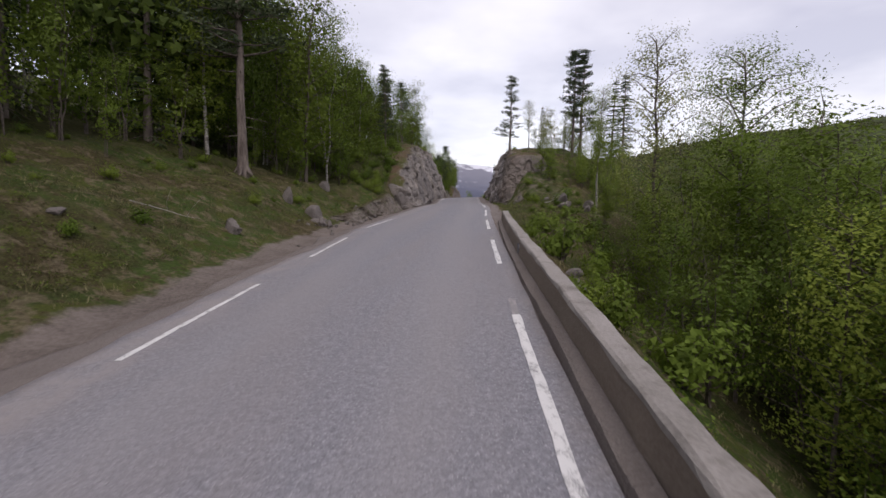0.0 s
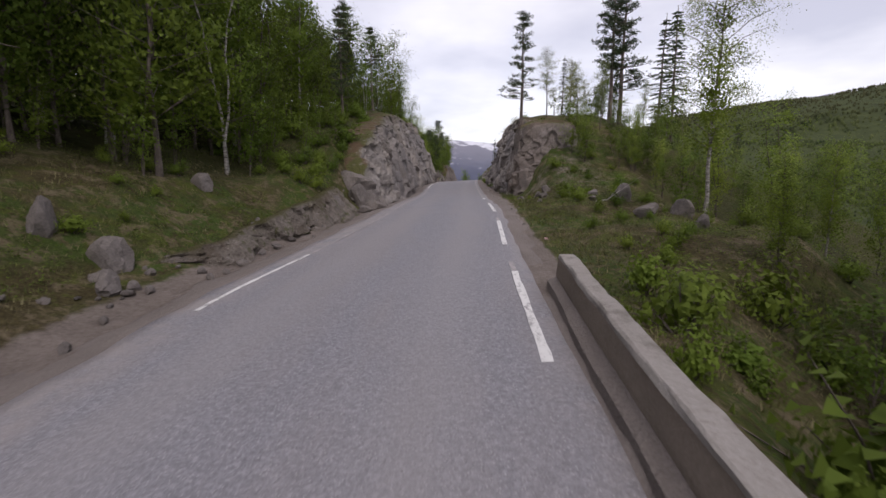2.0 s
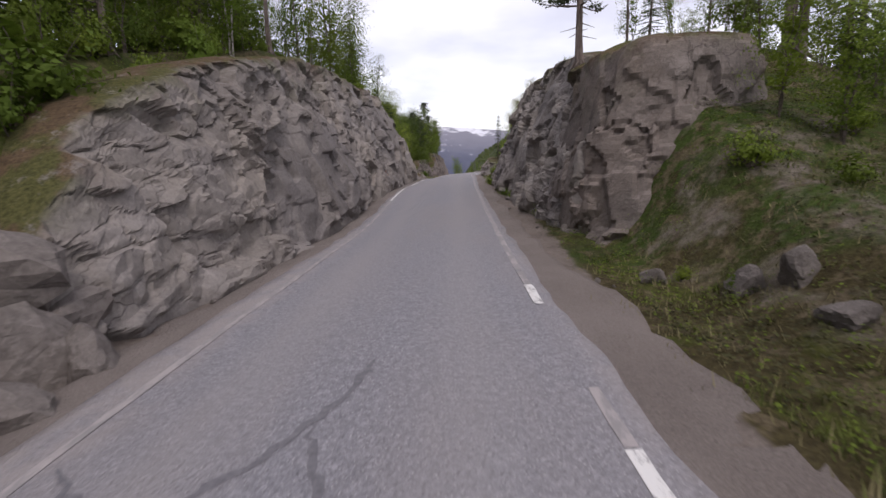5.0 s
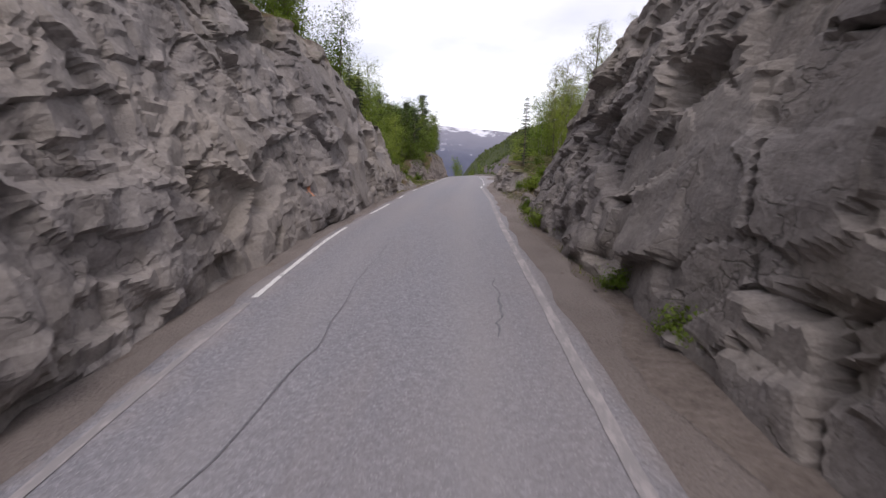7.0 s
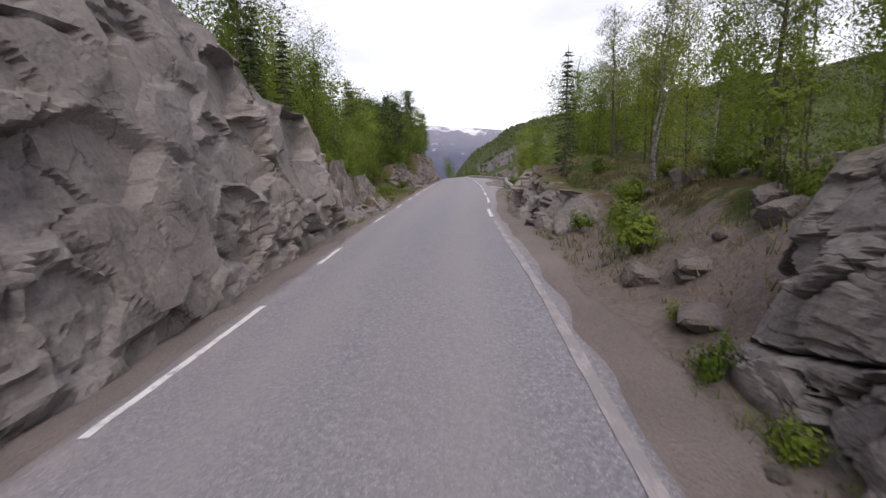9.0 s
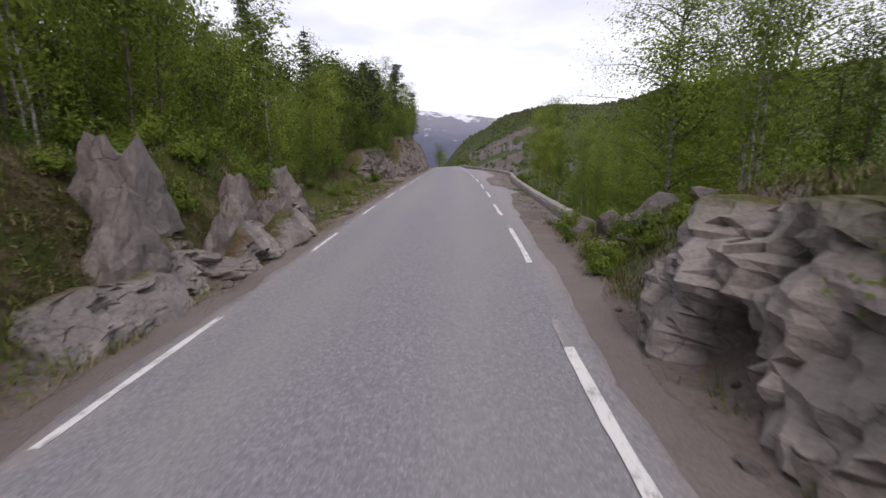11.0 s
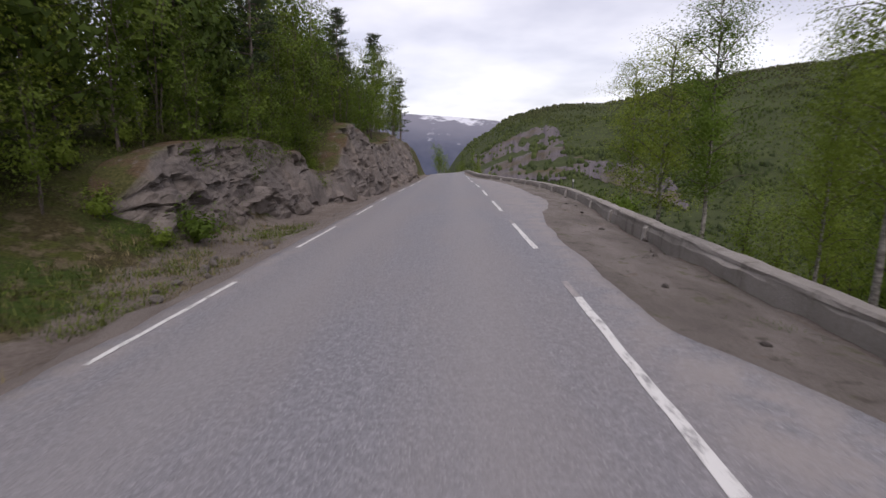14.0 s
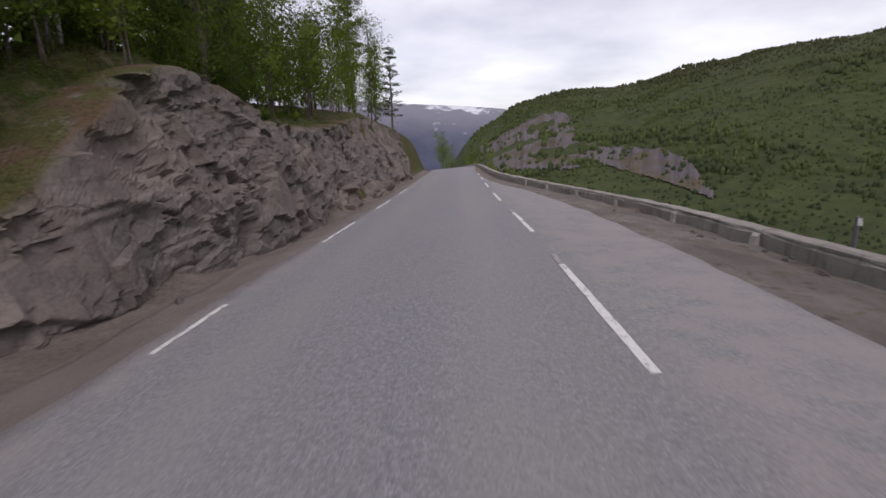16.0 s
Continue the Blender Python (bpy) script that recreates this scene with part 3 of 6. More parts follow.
ASPHALT, PAINT, FAINT, CRACK, GRAVEL, GROUND = make_asphalt(), make_paint(), make_faint_paint(), make_crack(), make_gravel(), make_ground()
LAYBY = make_layby()
ROCK = make_rock("grey_blasted_rock", (0.11, 0.1, 0.098), (0.275, 0.253, 0.243), (0.262, 0.232, 0.203), mark=(-2.8, 50.35, 2.72))
FAR_ROCK = make_rock("pale_far_rock", (0.055, 0.05, 0.062), (0.13, 0.116, 0.13), (0.132, 0.112, 0.112))
DARK_ROCK = make_rock("brown_weathered_rock", (0.082, 0.071, 0.066), (0.212, 0.186, 0.174), (0.185, 0.153, 0.134))
BANK = make_soil()
CONCRETE, MUDDY, PLASTER = make_concrete(), make_muddy_concrete(), make_plaster()
PAPER = make_bark("pink_paper", (0.5, 0.3, 0.32), (0.72, 0.55, 0.55), 25, (1, 1, 1))
DEAD_WOOD = make_bark("dead_wood", (0.2, 0.18, 0.165), (0.42, 0.39, 0.37), 12, (1, 1, 0.4))
PINE_BARK = make_bark("pine_bark", (0.07, 0.055, 0.05), (0.2, 0.165, 0.145), 7, (1, 1, 0.25))
BIRCH_BARK = make_bark("birch_bark", (0.09, 0.08, 0.07), (0.36, 0.335, 0.31), 5, (1, 1, 2.5))
TWIG_BARK = make_bark("twig_bark", (0.06, 0.05, 0.042), (0.14, 0.115, 0.1), 9, (1, 1, 0.5))
BIRCH_LEAF = make_leaf("birch_leaf", (0.128, 0.174, 0.024), (0.168, 0.22, 0.036), 0.38)
BRIGHT_LEAF = make_leaf("spring_leaf", (0.195, 0.245, 0.039), (0.24, 0.296, 0.054), 0.42)
# darker leaf copies that put the shade of the wood into the colour
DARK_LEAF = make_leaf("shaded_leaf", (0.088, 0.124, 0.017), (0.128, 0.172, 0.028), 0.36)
DEEP_LEAF = make_leaf("wood_shade_leaf", (0.06, 0.085, 0.015), (0.105, 0.14, 0.028), 0.3)
PALE_LEAF = make_leaf("young_leaf", (0.15, 0.17, 0.06), (0.3, 0.31, 0.15), 0.3)
NEEDLE = make_leaf("pine_needle", (0.028, 0.042, 0.022), (0.075, 0.095, 0.05), 0.12)
SPRUCE = make_leaf("spruce_needle", (0.022, 0.038, 0.014), (0.06, 0.085, 0.03), 0.12)
GRASS = make_leaf("verge_grass", (0.055, 0.075, 0.018), (0.155, 0.168, 0.048), 0.25)
HEATHER = make_leaf("heather_leaf", (0.04, 0.034, 0.016), (0.115, 0.098, 0.042), 0.1)
STRAW = make_leaf("dry_grass", (0.12, 0.095, 0.052), (0.27, 0.222, 0.13), 0.15)
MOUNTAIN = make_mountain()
STONE = make_rock("grey_stone", (0.12, 0.106, 0.098), (0.275, 0.248, 0.232), (0.23, 0.2, 0.175))


# ---- building helpers ----
def mesh_of(name, verts, faces, material, smooth=False, **attrs):
    me = bpy.data.meshes.new(name)
    me.from_pydata([tuple(v) for v in np.asarray(verts).tolist()], [], [tuple(f) for f in np.asarray(faces).tolist()] if not isinstance(faces, list) else faces)
    me.materials.append(material)
    for key, values in attrs.items():
        a = me.attributes.new(key, "FLOAT", "POINT")
        a.data.foreach_set("value", np.asarray(values, np.float32).ravel())
    if smooth:
        me.polygons.foreach_set("use_smooth", np.ones(len(me.polygons), bool))
    me.update()
    return me


def part(name, me, parent, label=""):
    ob = new(name, me)
    ob.parent = parent
    if label:
        ob["label"] = label
    return ob


def grid_faces(nu, nv):
    i = np.arange(nu - 1)[:, None] * nv + np.arange(nv - 1)[None]
    return np.stack([i, i + nv, i + nv + 1, i + 1], -1).reshape(-1, 4)


def thing(name, label, category, group="", kind="", place=None):
    ob = new(name)
    ob.empty_display_size = 0.2
    if place is not None:
        ob.matrix_basis = place
    return tagged(ob, label, category, group, kind)


# ---- ground ----
def spaced(*runs):
    out = [runs[0][0]]
    for a, b, s in runs:
        out += list(np.linspace(a, b, max(2, round((b - a) / s) + 1))[1:])
    return np.array(out)


gx = spaced((-2600, -400, 200), (-400, -60, 22), (-60, -16, 1.6), (-16, -5, 0.45), (-5, 8, 0.26), (8, 20, 0.6), (20, 70, 2.2), (70, 400, 16), (400, 1600, 45), (1600, 3600, 250))
gy = spaced((-600, -40, 80), (-40, -6, 1.5), (-6, 130, 0.45), (130, 240, 2.0), (240, 500, 14), (500, 1700, 45), (1700, 4200, 250))
GX, GY = np.meshgrid(gx, gy, indexing="ij")
GZ = ground_z(GX, GY)
edge_gap = np.maximum(left_edge(GY) - GX, GX - right_edge(GY))
bare_w = np.where(GX < 0, glide(GY, [(-30, 1.3), (20, 1.6), (28, 1.3), (64, 1.2), (74, 1.3), (90, 1.4), (96, 3.0), (104, 2.8), (110, 2.0), (125, 1.4)]), np.where(GY > 73, parapet_x(GY) - right_edge(GY) + 0.3, glide(GY, [(-30, 0.6), (17, 0.7), (30, 0.75), (44, 1.6), (50, 2.2), (57, 2.4), (64, 1.6), (68, 3.0), (72, 3.0)])))
talus = ease(27, 30, GY) * ease(39, 36, GY) * ease(1.0, 2.0, GX - right_edge(GY)) * ease(6.5, 4.5, GX - right_edge(GY))
bare = np.maximum(1 - ease(0.45, 1.25, edge_gap / bare_w), 0.43 * talus)
# litter mask: forest floor with painted tree shade, from the wood's edge inwards
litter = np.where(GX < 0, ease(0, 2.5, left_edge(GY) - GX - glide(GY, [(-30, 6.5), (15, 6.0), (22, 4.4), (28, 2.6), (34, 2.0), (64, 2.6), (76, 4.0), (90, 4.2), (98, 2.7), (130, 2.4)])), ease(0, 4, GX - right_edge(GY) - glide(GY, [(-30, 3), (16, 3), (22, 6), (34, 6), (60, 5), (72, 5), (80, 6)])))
far = ease(60, 170, np.hypot(np.clip(GX, 0, None), np.clip(GY - 170, 0, None)))
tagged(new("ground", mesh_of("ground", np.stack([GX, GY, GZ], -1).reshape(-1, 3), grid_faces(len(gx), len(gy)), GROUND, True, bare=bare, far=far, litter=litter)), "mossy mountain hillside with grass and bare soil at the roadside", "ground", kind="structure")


# ---- road ----
ry = np.arange(-25, 230, 0.25)
rw = np.linspace(0, 1, 25)
RY2, RW2 = np.meshgrid(ry, rw, indexing="ij")
rag = 0.05 * fractal(RY2 * 1.3, 0, 0, 3, 41)
le, re_ = left_edge(RY2) + rag * (RW2 < 0.02), right_edge(RY2) + np.where(RY2 < 20, 0.012, 0.05) * fractal(RY2 * 1.1, 5, 0, 3, 43) * (RW2 > 0.98)
RX2 = le + (re_ - le) * RW2
RZ2 = surface(RX2, RY2) + 0.004 * fractal(RX2 * 0.8, RY2 * 0.5, 0, 2, 47)
lane = (RX2 - left_line(RY2)) / (right_line(RY2) - left_line(RY2))
wheel = np.exp(-(((lane - 0.24) / 0.1) ** 2)) + np.exp(-(((lane - 0.76) / 0.1) ** 2))
dust = np.clip(ease(0.12, -0.04, lane) + ease(0.98, 1.1, lane), 0, 1)
top = np.stack([RX2, RY2, RZ2], -1)
nR, nW = RX2.shape
skirt_l, skirt_r = top[:, 0] + (-0.05, 0, -0.14), top[:, -1] + (0.05, 0, -0.14)
rv = np.concatenate([top.reshape(-1, 3), skirt_l, skirt_r])
rf = grid_faces(nR, nW).tolist()
i0 = nR * nW
rf += [[i0 + i, i0 + i + 1, (i + 1) * nW, i * nW] for i in range(nR - 1)]
rf += [[i * nW + nW - 1, (i + 1) * nW + nW - 1, i0 + nR + i + 1, i0 + nR + i] for i in range(nR - 1)]
pad = lambda a: np.r_[a.ravel(), a[:, 0], a[:, -1]]  # noqa: E731
road = tagged(new("road", mesh_of("road", rv, rf, ASPHALT, True, wheel=pad(wheel), dust=pad(dust))), "narrow grey asphalt mountain road, worn and dusty at the edges", "road", kind="structure")


def strip(name, ya, yb, line, width, material, lift=0.004, taper=0.0, seed=0, step=0.2):
    """A thin painted strip that follows a line along the road."""
    n = max(3, round((yb - ya) / step) + 1)
    y = np.linspace(ya, yb, n)
    rnd = 0.008 * fractal(y * 3, seed, 0, 3, 51)
    wl_, wr_ = width / 2 + rnd, width / 2 + 0.008 * fractal(y * 3, seed + 9, 0, 3, 53)
    if taper:
        wl_ = wl_ * np.clip((y - ya) / taper, 0.25, 1)
    x = line(y)
    a = np.stack([x - wl_, y, surface(x - wl_, y) + lift + 0.003], -1)
    b = np.stack([x + wr_, y, surface(x + wr_, y) + lift + 0.003], -1)
    v = np.stack([a, b], 1).reshape(-1, 3)
    low = v - (0, 0, lift)
    f = [[2 * i, 2 * i + 1, 2 * i + 3, 2 * i + 2] for i in range(n - 1)]
    m = len(v)
    f += [[m + 2 * i, 2 * i, 2 * i + 2, m + 2 * i + 2] for i in range(n - 1)] + [[2 * i + 1, m + 2 * i + 1, m + 2 * i + 3, 2 * i + 3] for i in range(n - 1)]
    return mesh_of(name, np.concatenate([v, low]), f, material)


for n, (a, b) in enumerate([(2.4, 5.6), (8.7, 12.0), (14.8, 18.2), (20.5, 23.9), (26.0, 28.8), (31.4, 32.2), (62.6, 65.2), (68.6, 72.4), (75.2, 78.7), (82.0, 85.1), (87.6, 90.9), (93.8, 96.9), (99.6, 102.9), (105.6, 109.0), (111.8, 114.9), (118.0, 121.0), (124.2, 127.2), (130.4, 133.4), (136.5, 139.5)]):
    part("edge_dash", strip("edge_dash", a, b, right_line, 0.098 if a < 40 else 0.09, PAINT, seed=n), road, "worn white edge line dash")
    part("dash_tail", strip("dash_tail", b + 0.02, b + 0.7, right_line, 0.08, FAINT, seed=n + 200), road, "worn-off faint end of a painted dash")
for n, (a, b) in enumerate([(-2.0, 1.2), (4.5, 7.7), (10.3, 13.8), (16.8, 20.4), (45.0, 50.0), (52.4, 55.2), (57.6, 59.2), (64.0, 66.5), (70.5, 73.0), (77.4, 80.6), (83.9, 87.2), (89.8, 92.8), (95.6, 98.6), (101.3, 104.4), (106.8, 108.4), (112.8, 115.8), (119, 122), (125, 128)]):
    part("edge_dash", strip("edge_dash", a, b, left_line, 0.075, PAINT, seed=30 + n), road, "thin worn white edge line dash")
part("faded_edge_line", strip("faded_edge_line", 20.4, 44.8, left_line, 0.08, FAINT, seed=71), road, "faded pinkish white edge line")
part("faded_edge_line", strip("faded_edge_line", 33.0, 62.0, right_line, 0.1, FAINT, seed=72), road, "faded pinkish white edge line")


def crack(points, width, seed):
    pts = [Vector(p) for p in points]
    line, rr = [], random.Random(seed)
    for p, q in zip(pts, pts[1:]):
        for s in range(8):
            line.append(p.lerp(q, s / 8) + Vector((rr.uniform(-0.03, 0.03), rr.uniform(-0.03, 0.03))))
    line.append(pts[-1])
    v, f = [], []
    for i, p in enumerate(line):
        d = (line[min(i + 1, len(line) - 1)] - line[max(i - 1, 0)]).normalized()
        w = width * rr.uniform(0.4, 1.2) * min(1, 0.3 + 6 * min(i, len(line) - 1 - i) / len(line))
        for s in (-1, 1):
            x, y = p.x - s * d.y * w / 2, p.y + s * d.x * w / 2
            v.append((x, y, float(surface(x, y)) + 0.006))
        if i:
            f.append([2 * i - 2, 2 * i - 1, 2 * i + 1, 2 * i])
    part("crack", mesh_of("crack", v, f, CRACK), road, "dark sealed crack in the asphalt")


crack([(-1.9, 28.9), (-1.45, 28.5), (-1.2, 28.35), (-0.7, 28.9), (-0.35, 29.6), (-0.25, 30.2)], 0.075, 1)
crack([(-0.5, 29.2), (-0.3, 28.6), (-0.1, 28.2), (0.25, 27.9)], 0.055, 2)
crack([(0.3, 27.9), (0.8, 28.2), (1.2, 28.1)], 0.04, 3)
crack([(-1.2, 41.0), (-0.9, 43.5), (-0.95, 46.0), (-0.8, 48.5)], 0.018, 4)
crack([(0.75, 43.6), (0.88, 44.6), (0.85, 45.6)], 0.028, 5)
crack([(4.16, 86.5), (4.13, 86.2), (4.17, 85.5), (4.18, 85.3), (4.14, 84.95), (4.07, 84.54), (4.05, 84.24)], 0.02, 11)
crack([(4.02, 85.6), (4.1, 85.5), (4.18, 85.33), (4.4, 85.4)], 0.02, 12)
crack([(3.68, 84.2), (3.65, 84.03), (3.63, 83.73), (3.55, 83.4)], 0.02, 13)
crack([(3.75, 83.8), (3.68, 83.34), (3.72, 82.9), (3.6, 82.2)], 0.02, 14)
crack([(3.35, 84.6), (3.3, 84.0), (3.2, 83.3), (3.1, 82.5)], 0.02, 15)
crack([(3.9, 81.2), (3.5, 80.6), (3.55, 79.8), (3.4, 79.2)], 0.02, 16)


# ---- gravel margins ----
def margin(name, y0, y1, inner, outer, label, seed, material=None):
    y = np.arange(y0, y1, 0.3)
    w = np.linspace(0, 1, 9)
    Y, W = np.meshgrid(y, w, indexing="ij")
    xi, xo = inner(Y), outer(Y) + 0.18 * fractal(Y * 0.9, 0, 0, 3, seed)
    X = xi + (xo - xi) * W
    end = np.clip(np.minimum(Y - y0, y1 - Y) / 1.5, 0, 1)
    Z = np.maximum(ground_z(X, Y) + 0.015 * (1 - W), 0) + (0.03 * fractal(X * 2.5, Y * 2.5, 0, 3, seed + 1) * np.clip(W * 4, 0, 1) + 0.02) * end - 0.12 * (1 - end)
    Z = np.where(W < 0.01, surface(X, Y) - 0.015, Z) - 0.25 * (W > 0.99)
    f = grid_faces(*X.shape)
    return tagged(new(name, mesh_of(name, np.stack([X, Y, Z], -1).reshape(-1, 3), f, material or GRAVEL, True)), label, "gravel verge", kind="structure")


margin("gravel_margin_1", -20, 150, lambda y: left_edge(y) + 0.06, lambda y: left_edge(y) - glide(y, [(-30, 0.55), (12, 0.7), (24, 0.75), (64, 0.7), (76, 0.35), (90, 0.4), (97, 1.0), (108, 1.0), (125, 0.7)]), "strip of dusty brown gravel beside the asphalt", 61)
margin("gravel_margin_2", 17.8, 73, lambda y: right_edge(y) - 0.06, lambda y: right_edge(y) + glide(y, [(15, 0.35), (24, 0.5), (30, 0.75), (40, 0.5), (50, 0.6), (60, 0.6), (72, 0.7)]), "strip of dusty brown gravel beside the asphalt", 65)
margin("gravel_margin_3", -20, 18.2, lambda y: right_edge(y) - 0.06, lambda y: right_edge(y) + 0.3 + 0 * y, "sandy gutter between asphalt and low concrete wall", 67)
margin("gravel_layby", 72.5, 128, lambda y: right_edge(y) - 0.06, lambda y: parapet_x(y) + 0.1, "dusty gravel layby between asphalt and concrete parapet", 69, LAYBY)


# ---- concrete roadside walls ----
def run_of(name, y, ring, material):
    """A bar along the road: ring holds (x, z) arrays, one for each corner of its section."""
    v = np.stack([np.stack([px + 0 * y, y, pz + 0 * y], -1) for px, pz in ring], 1)
    n, k = v.shape[:2]
    i = np.arange(n - 1)[:, None] * k + np.arange(k)[None]
    j = np.arange(n - 1)[:, None] * k + (np.arange(k)[None] + 1) % k
    f = np.stack([i, i + k, j + k, j], -1).reshape(-1, 4).tolist()
    f += [list(range(k))[::-1], [(n - 1) * k + q for q in range(k)]]
    return mesh_of(name, v.reshape(-1, 3), f, material)


def low_face(y):
    return glide(y, [(-20, 1.62), (4, 1.58), (9, 1.53), (14, 1.63), (18.5, 1.8)])


def wob(y, s, a):
    return a * fractal(y * 2.2, s, 0, 3, 81)


wy = np.arange(-18, 17.51, 0.15)
wx, wb = low_face(wy), surface(low_face(wy), wy)
wall_a = tagged(new("wall_roadside", run_of("wall_roadside", wy, [(wx - 0.02 + wob(wy, 1, 0.015), wb - 0.3), (wx - 0.015 + wob(wy, 2, 0.012), wb + 0.15), (wx + wob(wy, 3, 0.01), wb + 0.37), (wx + 0.19, wb + 0.37), (wx + 0.22, wb - 1.2)], MUDDY)), "low mud-stained concrete guard wall beside the road", "guard wall", kind="structure")
part("coping", run_of("coping", wy, [(wx - 0.012 + wob(wy, 5, 0.012), wb + 0.365), (wx - 0.006 + wob(wy, 6, 0.014), wb + 0.405), (wx + 0.015, wb + 0.42 + wob(wy, 7, 0.012)), (wx + 0.19 + wob(wy, 8, 0.015), wb + 0.415 + wob(wy, 9, 0.014)), (wx + 0.21 + wob(wy, 10, 0.015), wb + 0.365)], CONCRETE), wall_a, "pale rough concrete coping")
part("kerb_toe", run_of("kerb_toe", wy, [(wx - 0.16 + wob(wy, 11, 0.012), wb - 0.2), (wx - 0.14 + wob(wy, 11, 0.012), wb + 0.05 + wob(wy, 12, 0.01)), (wx - 0.05, wb + 0.09 + wob(wy, 12, 0.01)), (wx - 0.022, wb + 0.1), (wx - 0.022, wb - 0.2)], GRAVEL), wall_a, "sandy silt banked at the wall foot")

# solid dark plate on the face paints the darkness of a drain hole
hole = run_of("drain_hole", np.array([9.0, 9.06, 9.2, 9.26]), [(np.array([1.505] * 4), np.array([0.86, 0.8, 0.8, 0.87])), (np.array([1.5] * 4), np.array([0.92, 1.0, 1.0, 0.93])), (np.array([1.56] * 4), np.array([0.92, 1.0, 1.0, 0.93])), (np.array([1.56] * 4), np.array([0.86, 0.8, 0.8, 0.87]))], CRACK)
part("drain_hole", hole, wall_a, "dark plate painting the shade of a drain hole in the wall foot")
py = np.arange(74.6, 215, 0.2)
px = parapet_x(py)
pb = ground_z(px - 0.25, py) - 0.05
ph = road_z(py) + glide(py, [(70, 0.3), (78, 0.3), (86, 0.34), (98, 0.3), (110, 0.24), (120, 0.28), (135, 0.4), (215, 0.5)])
wall_b = tagged(new("wall_parapet", run_of("wall_parapet", py, [(px - 0.06 + wob(py, 21, 0.03), pb - 0.3), (px - 0.04 + wob(py, 22, 0.03), pb + 0.25), (px + wob(py, 23, 0.012), ph - 0.06), (px + 0.24, ph - 0.06), (px + 0.28, pb - 1.5)], CONCRETE)), "long weathered concrete parapet above the valley, stained and chipped", "guard wall", kind="structure")
part("coping", run_of("coping", py, [(px - 0.02 + wob(py, 25, 0.014), ph - 0.065), (px - 0.012 + wob(py, 26, 0.014), ph - 0.02), (px + 0.02, ph + wob(py, 27, 0.012)), (px + 0.24 + wob(py, 28, 0.015), ph + wob(py, 29, 0.014)), (px + 0.26, ph - 0.065)], CONCRETE), wall_b, "pale worn concrete coping")
for yj in np.arange(95.35, 128.0, 3.05):
    jy = np.array([yj - 0.09, yj + 0.09])
    jx, jb = parapet_x(jy), ground_z(parapet_x(jy) - 0.25, jy) - 0.05
    jh = np.interp(jy, py, ph)
    part("pilaster", run_of("pilaster", jy, [(jx - 0.14, jb - 0.1), (jx - 0.085, jh - 0.12), (jx - 0.03, jh - 0.07), (jx + 0.05, jh - 0.07), (jx + 0.05, jb - 0.1)], PLASTER), wall_b, "pale concrete rib on the parapet face")


# ---- blasted rock ----
def rock_face(name, label, y0, y1, foot, crown, lean, back, step, seed, dip=0.5, amp=1.0, sink=0.5, material=None, side=-1, overhang=0.0, taper=2.5, fine=1.0):
    """A rock cut along the road: foot(y) is its base line, crown(y) its top above the base, leaning away from the road, then running back over the top."""
    y = np.arange(y0, y1 + 1e-6, step)
    height = float(np.max(crown(y)))
    nf, nb = max(8, round(height * 1.25 / step)), max(5, round(back / (step * 2.2)))
    s = np.r_[np.linspace(-0.12, 1, nf), 1 + np.linspace(0, 1, nb + 1)[1:]]
    Y, S = np.meshgrid(y, s, indexing="ij")
    F, H = foot(Y), crown(Y)
    base = (ground_z(foot(y), y) - 0.12)[:, None] * np.ones_like(S)
    t = np.clip(S, -0.12, 1)
    over = np.clip(S - 1, 0, 1)
    end = np.minimum(Y - y0, y1 - Y)
    close = 1 - ease(0, taper * 1.2, end)
    H = H * (0.15 + 0.85 * ease(0, taper, end))
    bulge = np.sin(np.clip(t, 0, 1) * np.pi) * overhang
    out = F + side * (lean * H * np.sign(t) * np.abs(t) ** 1.25 + back * over - bulge + 1.6 * close)
    Z = base + H * np.where(t < 0.86, t, 0.86 + 0.14 * np.sin((t - 0.86) / 0.14 * np.pi / 2)) + 0.1 * H * over - 0.9 * over**2
    disp, tone, wave = broken(out * fine, Y * fine, Z * fine, seed, dip)
    edge = np.clip(end / 1.6, 0, 1)
    fade = np.clip((t + 0.12) / 0.2, 0.25, 1) * (1 - 0.75 * over)
    disp = amp * disp * fade * (0.25 + 0.75 * edge)
    X = out - side * disp * (1 - 0.4 * over)
    Z = Z + disp * (0.12 + 0.5 * over) - (1 - edge) * (sink + 0.3 * H)
    Yd = Y + 0.06 * wave
    moss = np.clip(ease(0.88, 1.08, S) + 0.3 * ease(0.55, 1.0, S) * (wave > 0.1), 0, 1)
    me = mesh_of(name, np.stack([X, Yd, Z], -1).reshape(-1, 3), grid_faces(*X.shape), material or ROCK, False, moss=moss, tone=tone)
    return tagged(new(name, me), label, "rock face", kind="structure")


rock_face("rock_cut_1", "grey brown blasted rock cut with dark fissures beside the road", 28.6, 66.0, lambda y: left_line(y) - glide(y, [(28, 1.35), (34, 1.05), (46, 0.8), (60, 0.8), (66, 0.7)]), lambda y: np.maximum(np.minimum(left_rise(y) + 0.12, glide(y, [(28.6, 0.35), (30.4, 0.8), (31.4, 1.8), (33.4, 3.4), (36, 4.2), (40, 6)])), 0.25), 0.3, 2.2, 0.056, 101, dip=0.3, overhang=0.1, fine=0.78, amp=1.15)
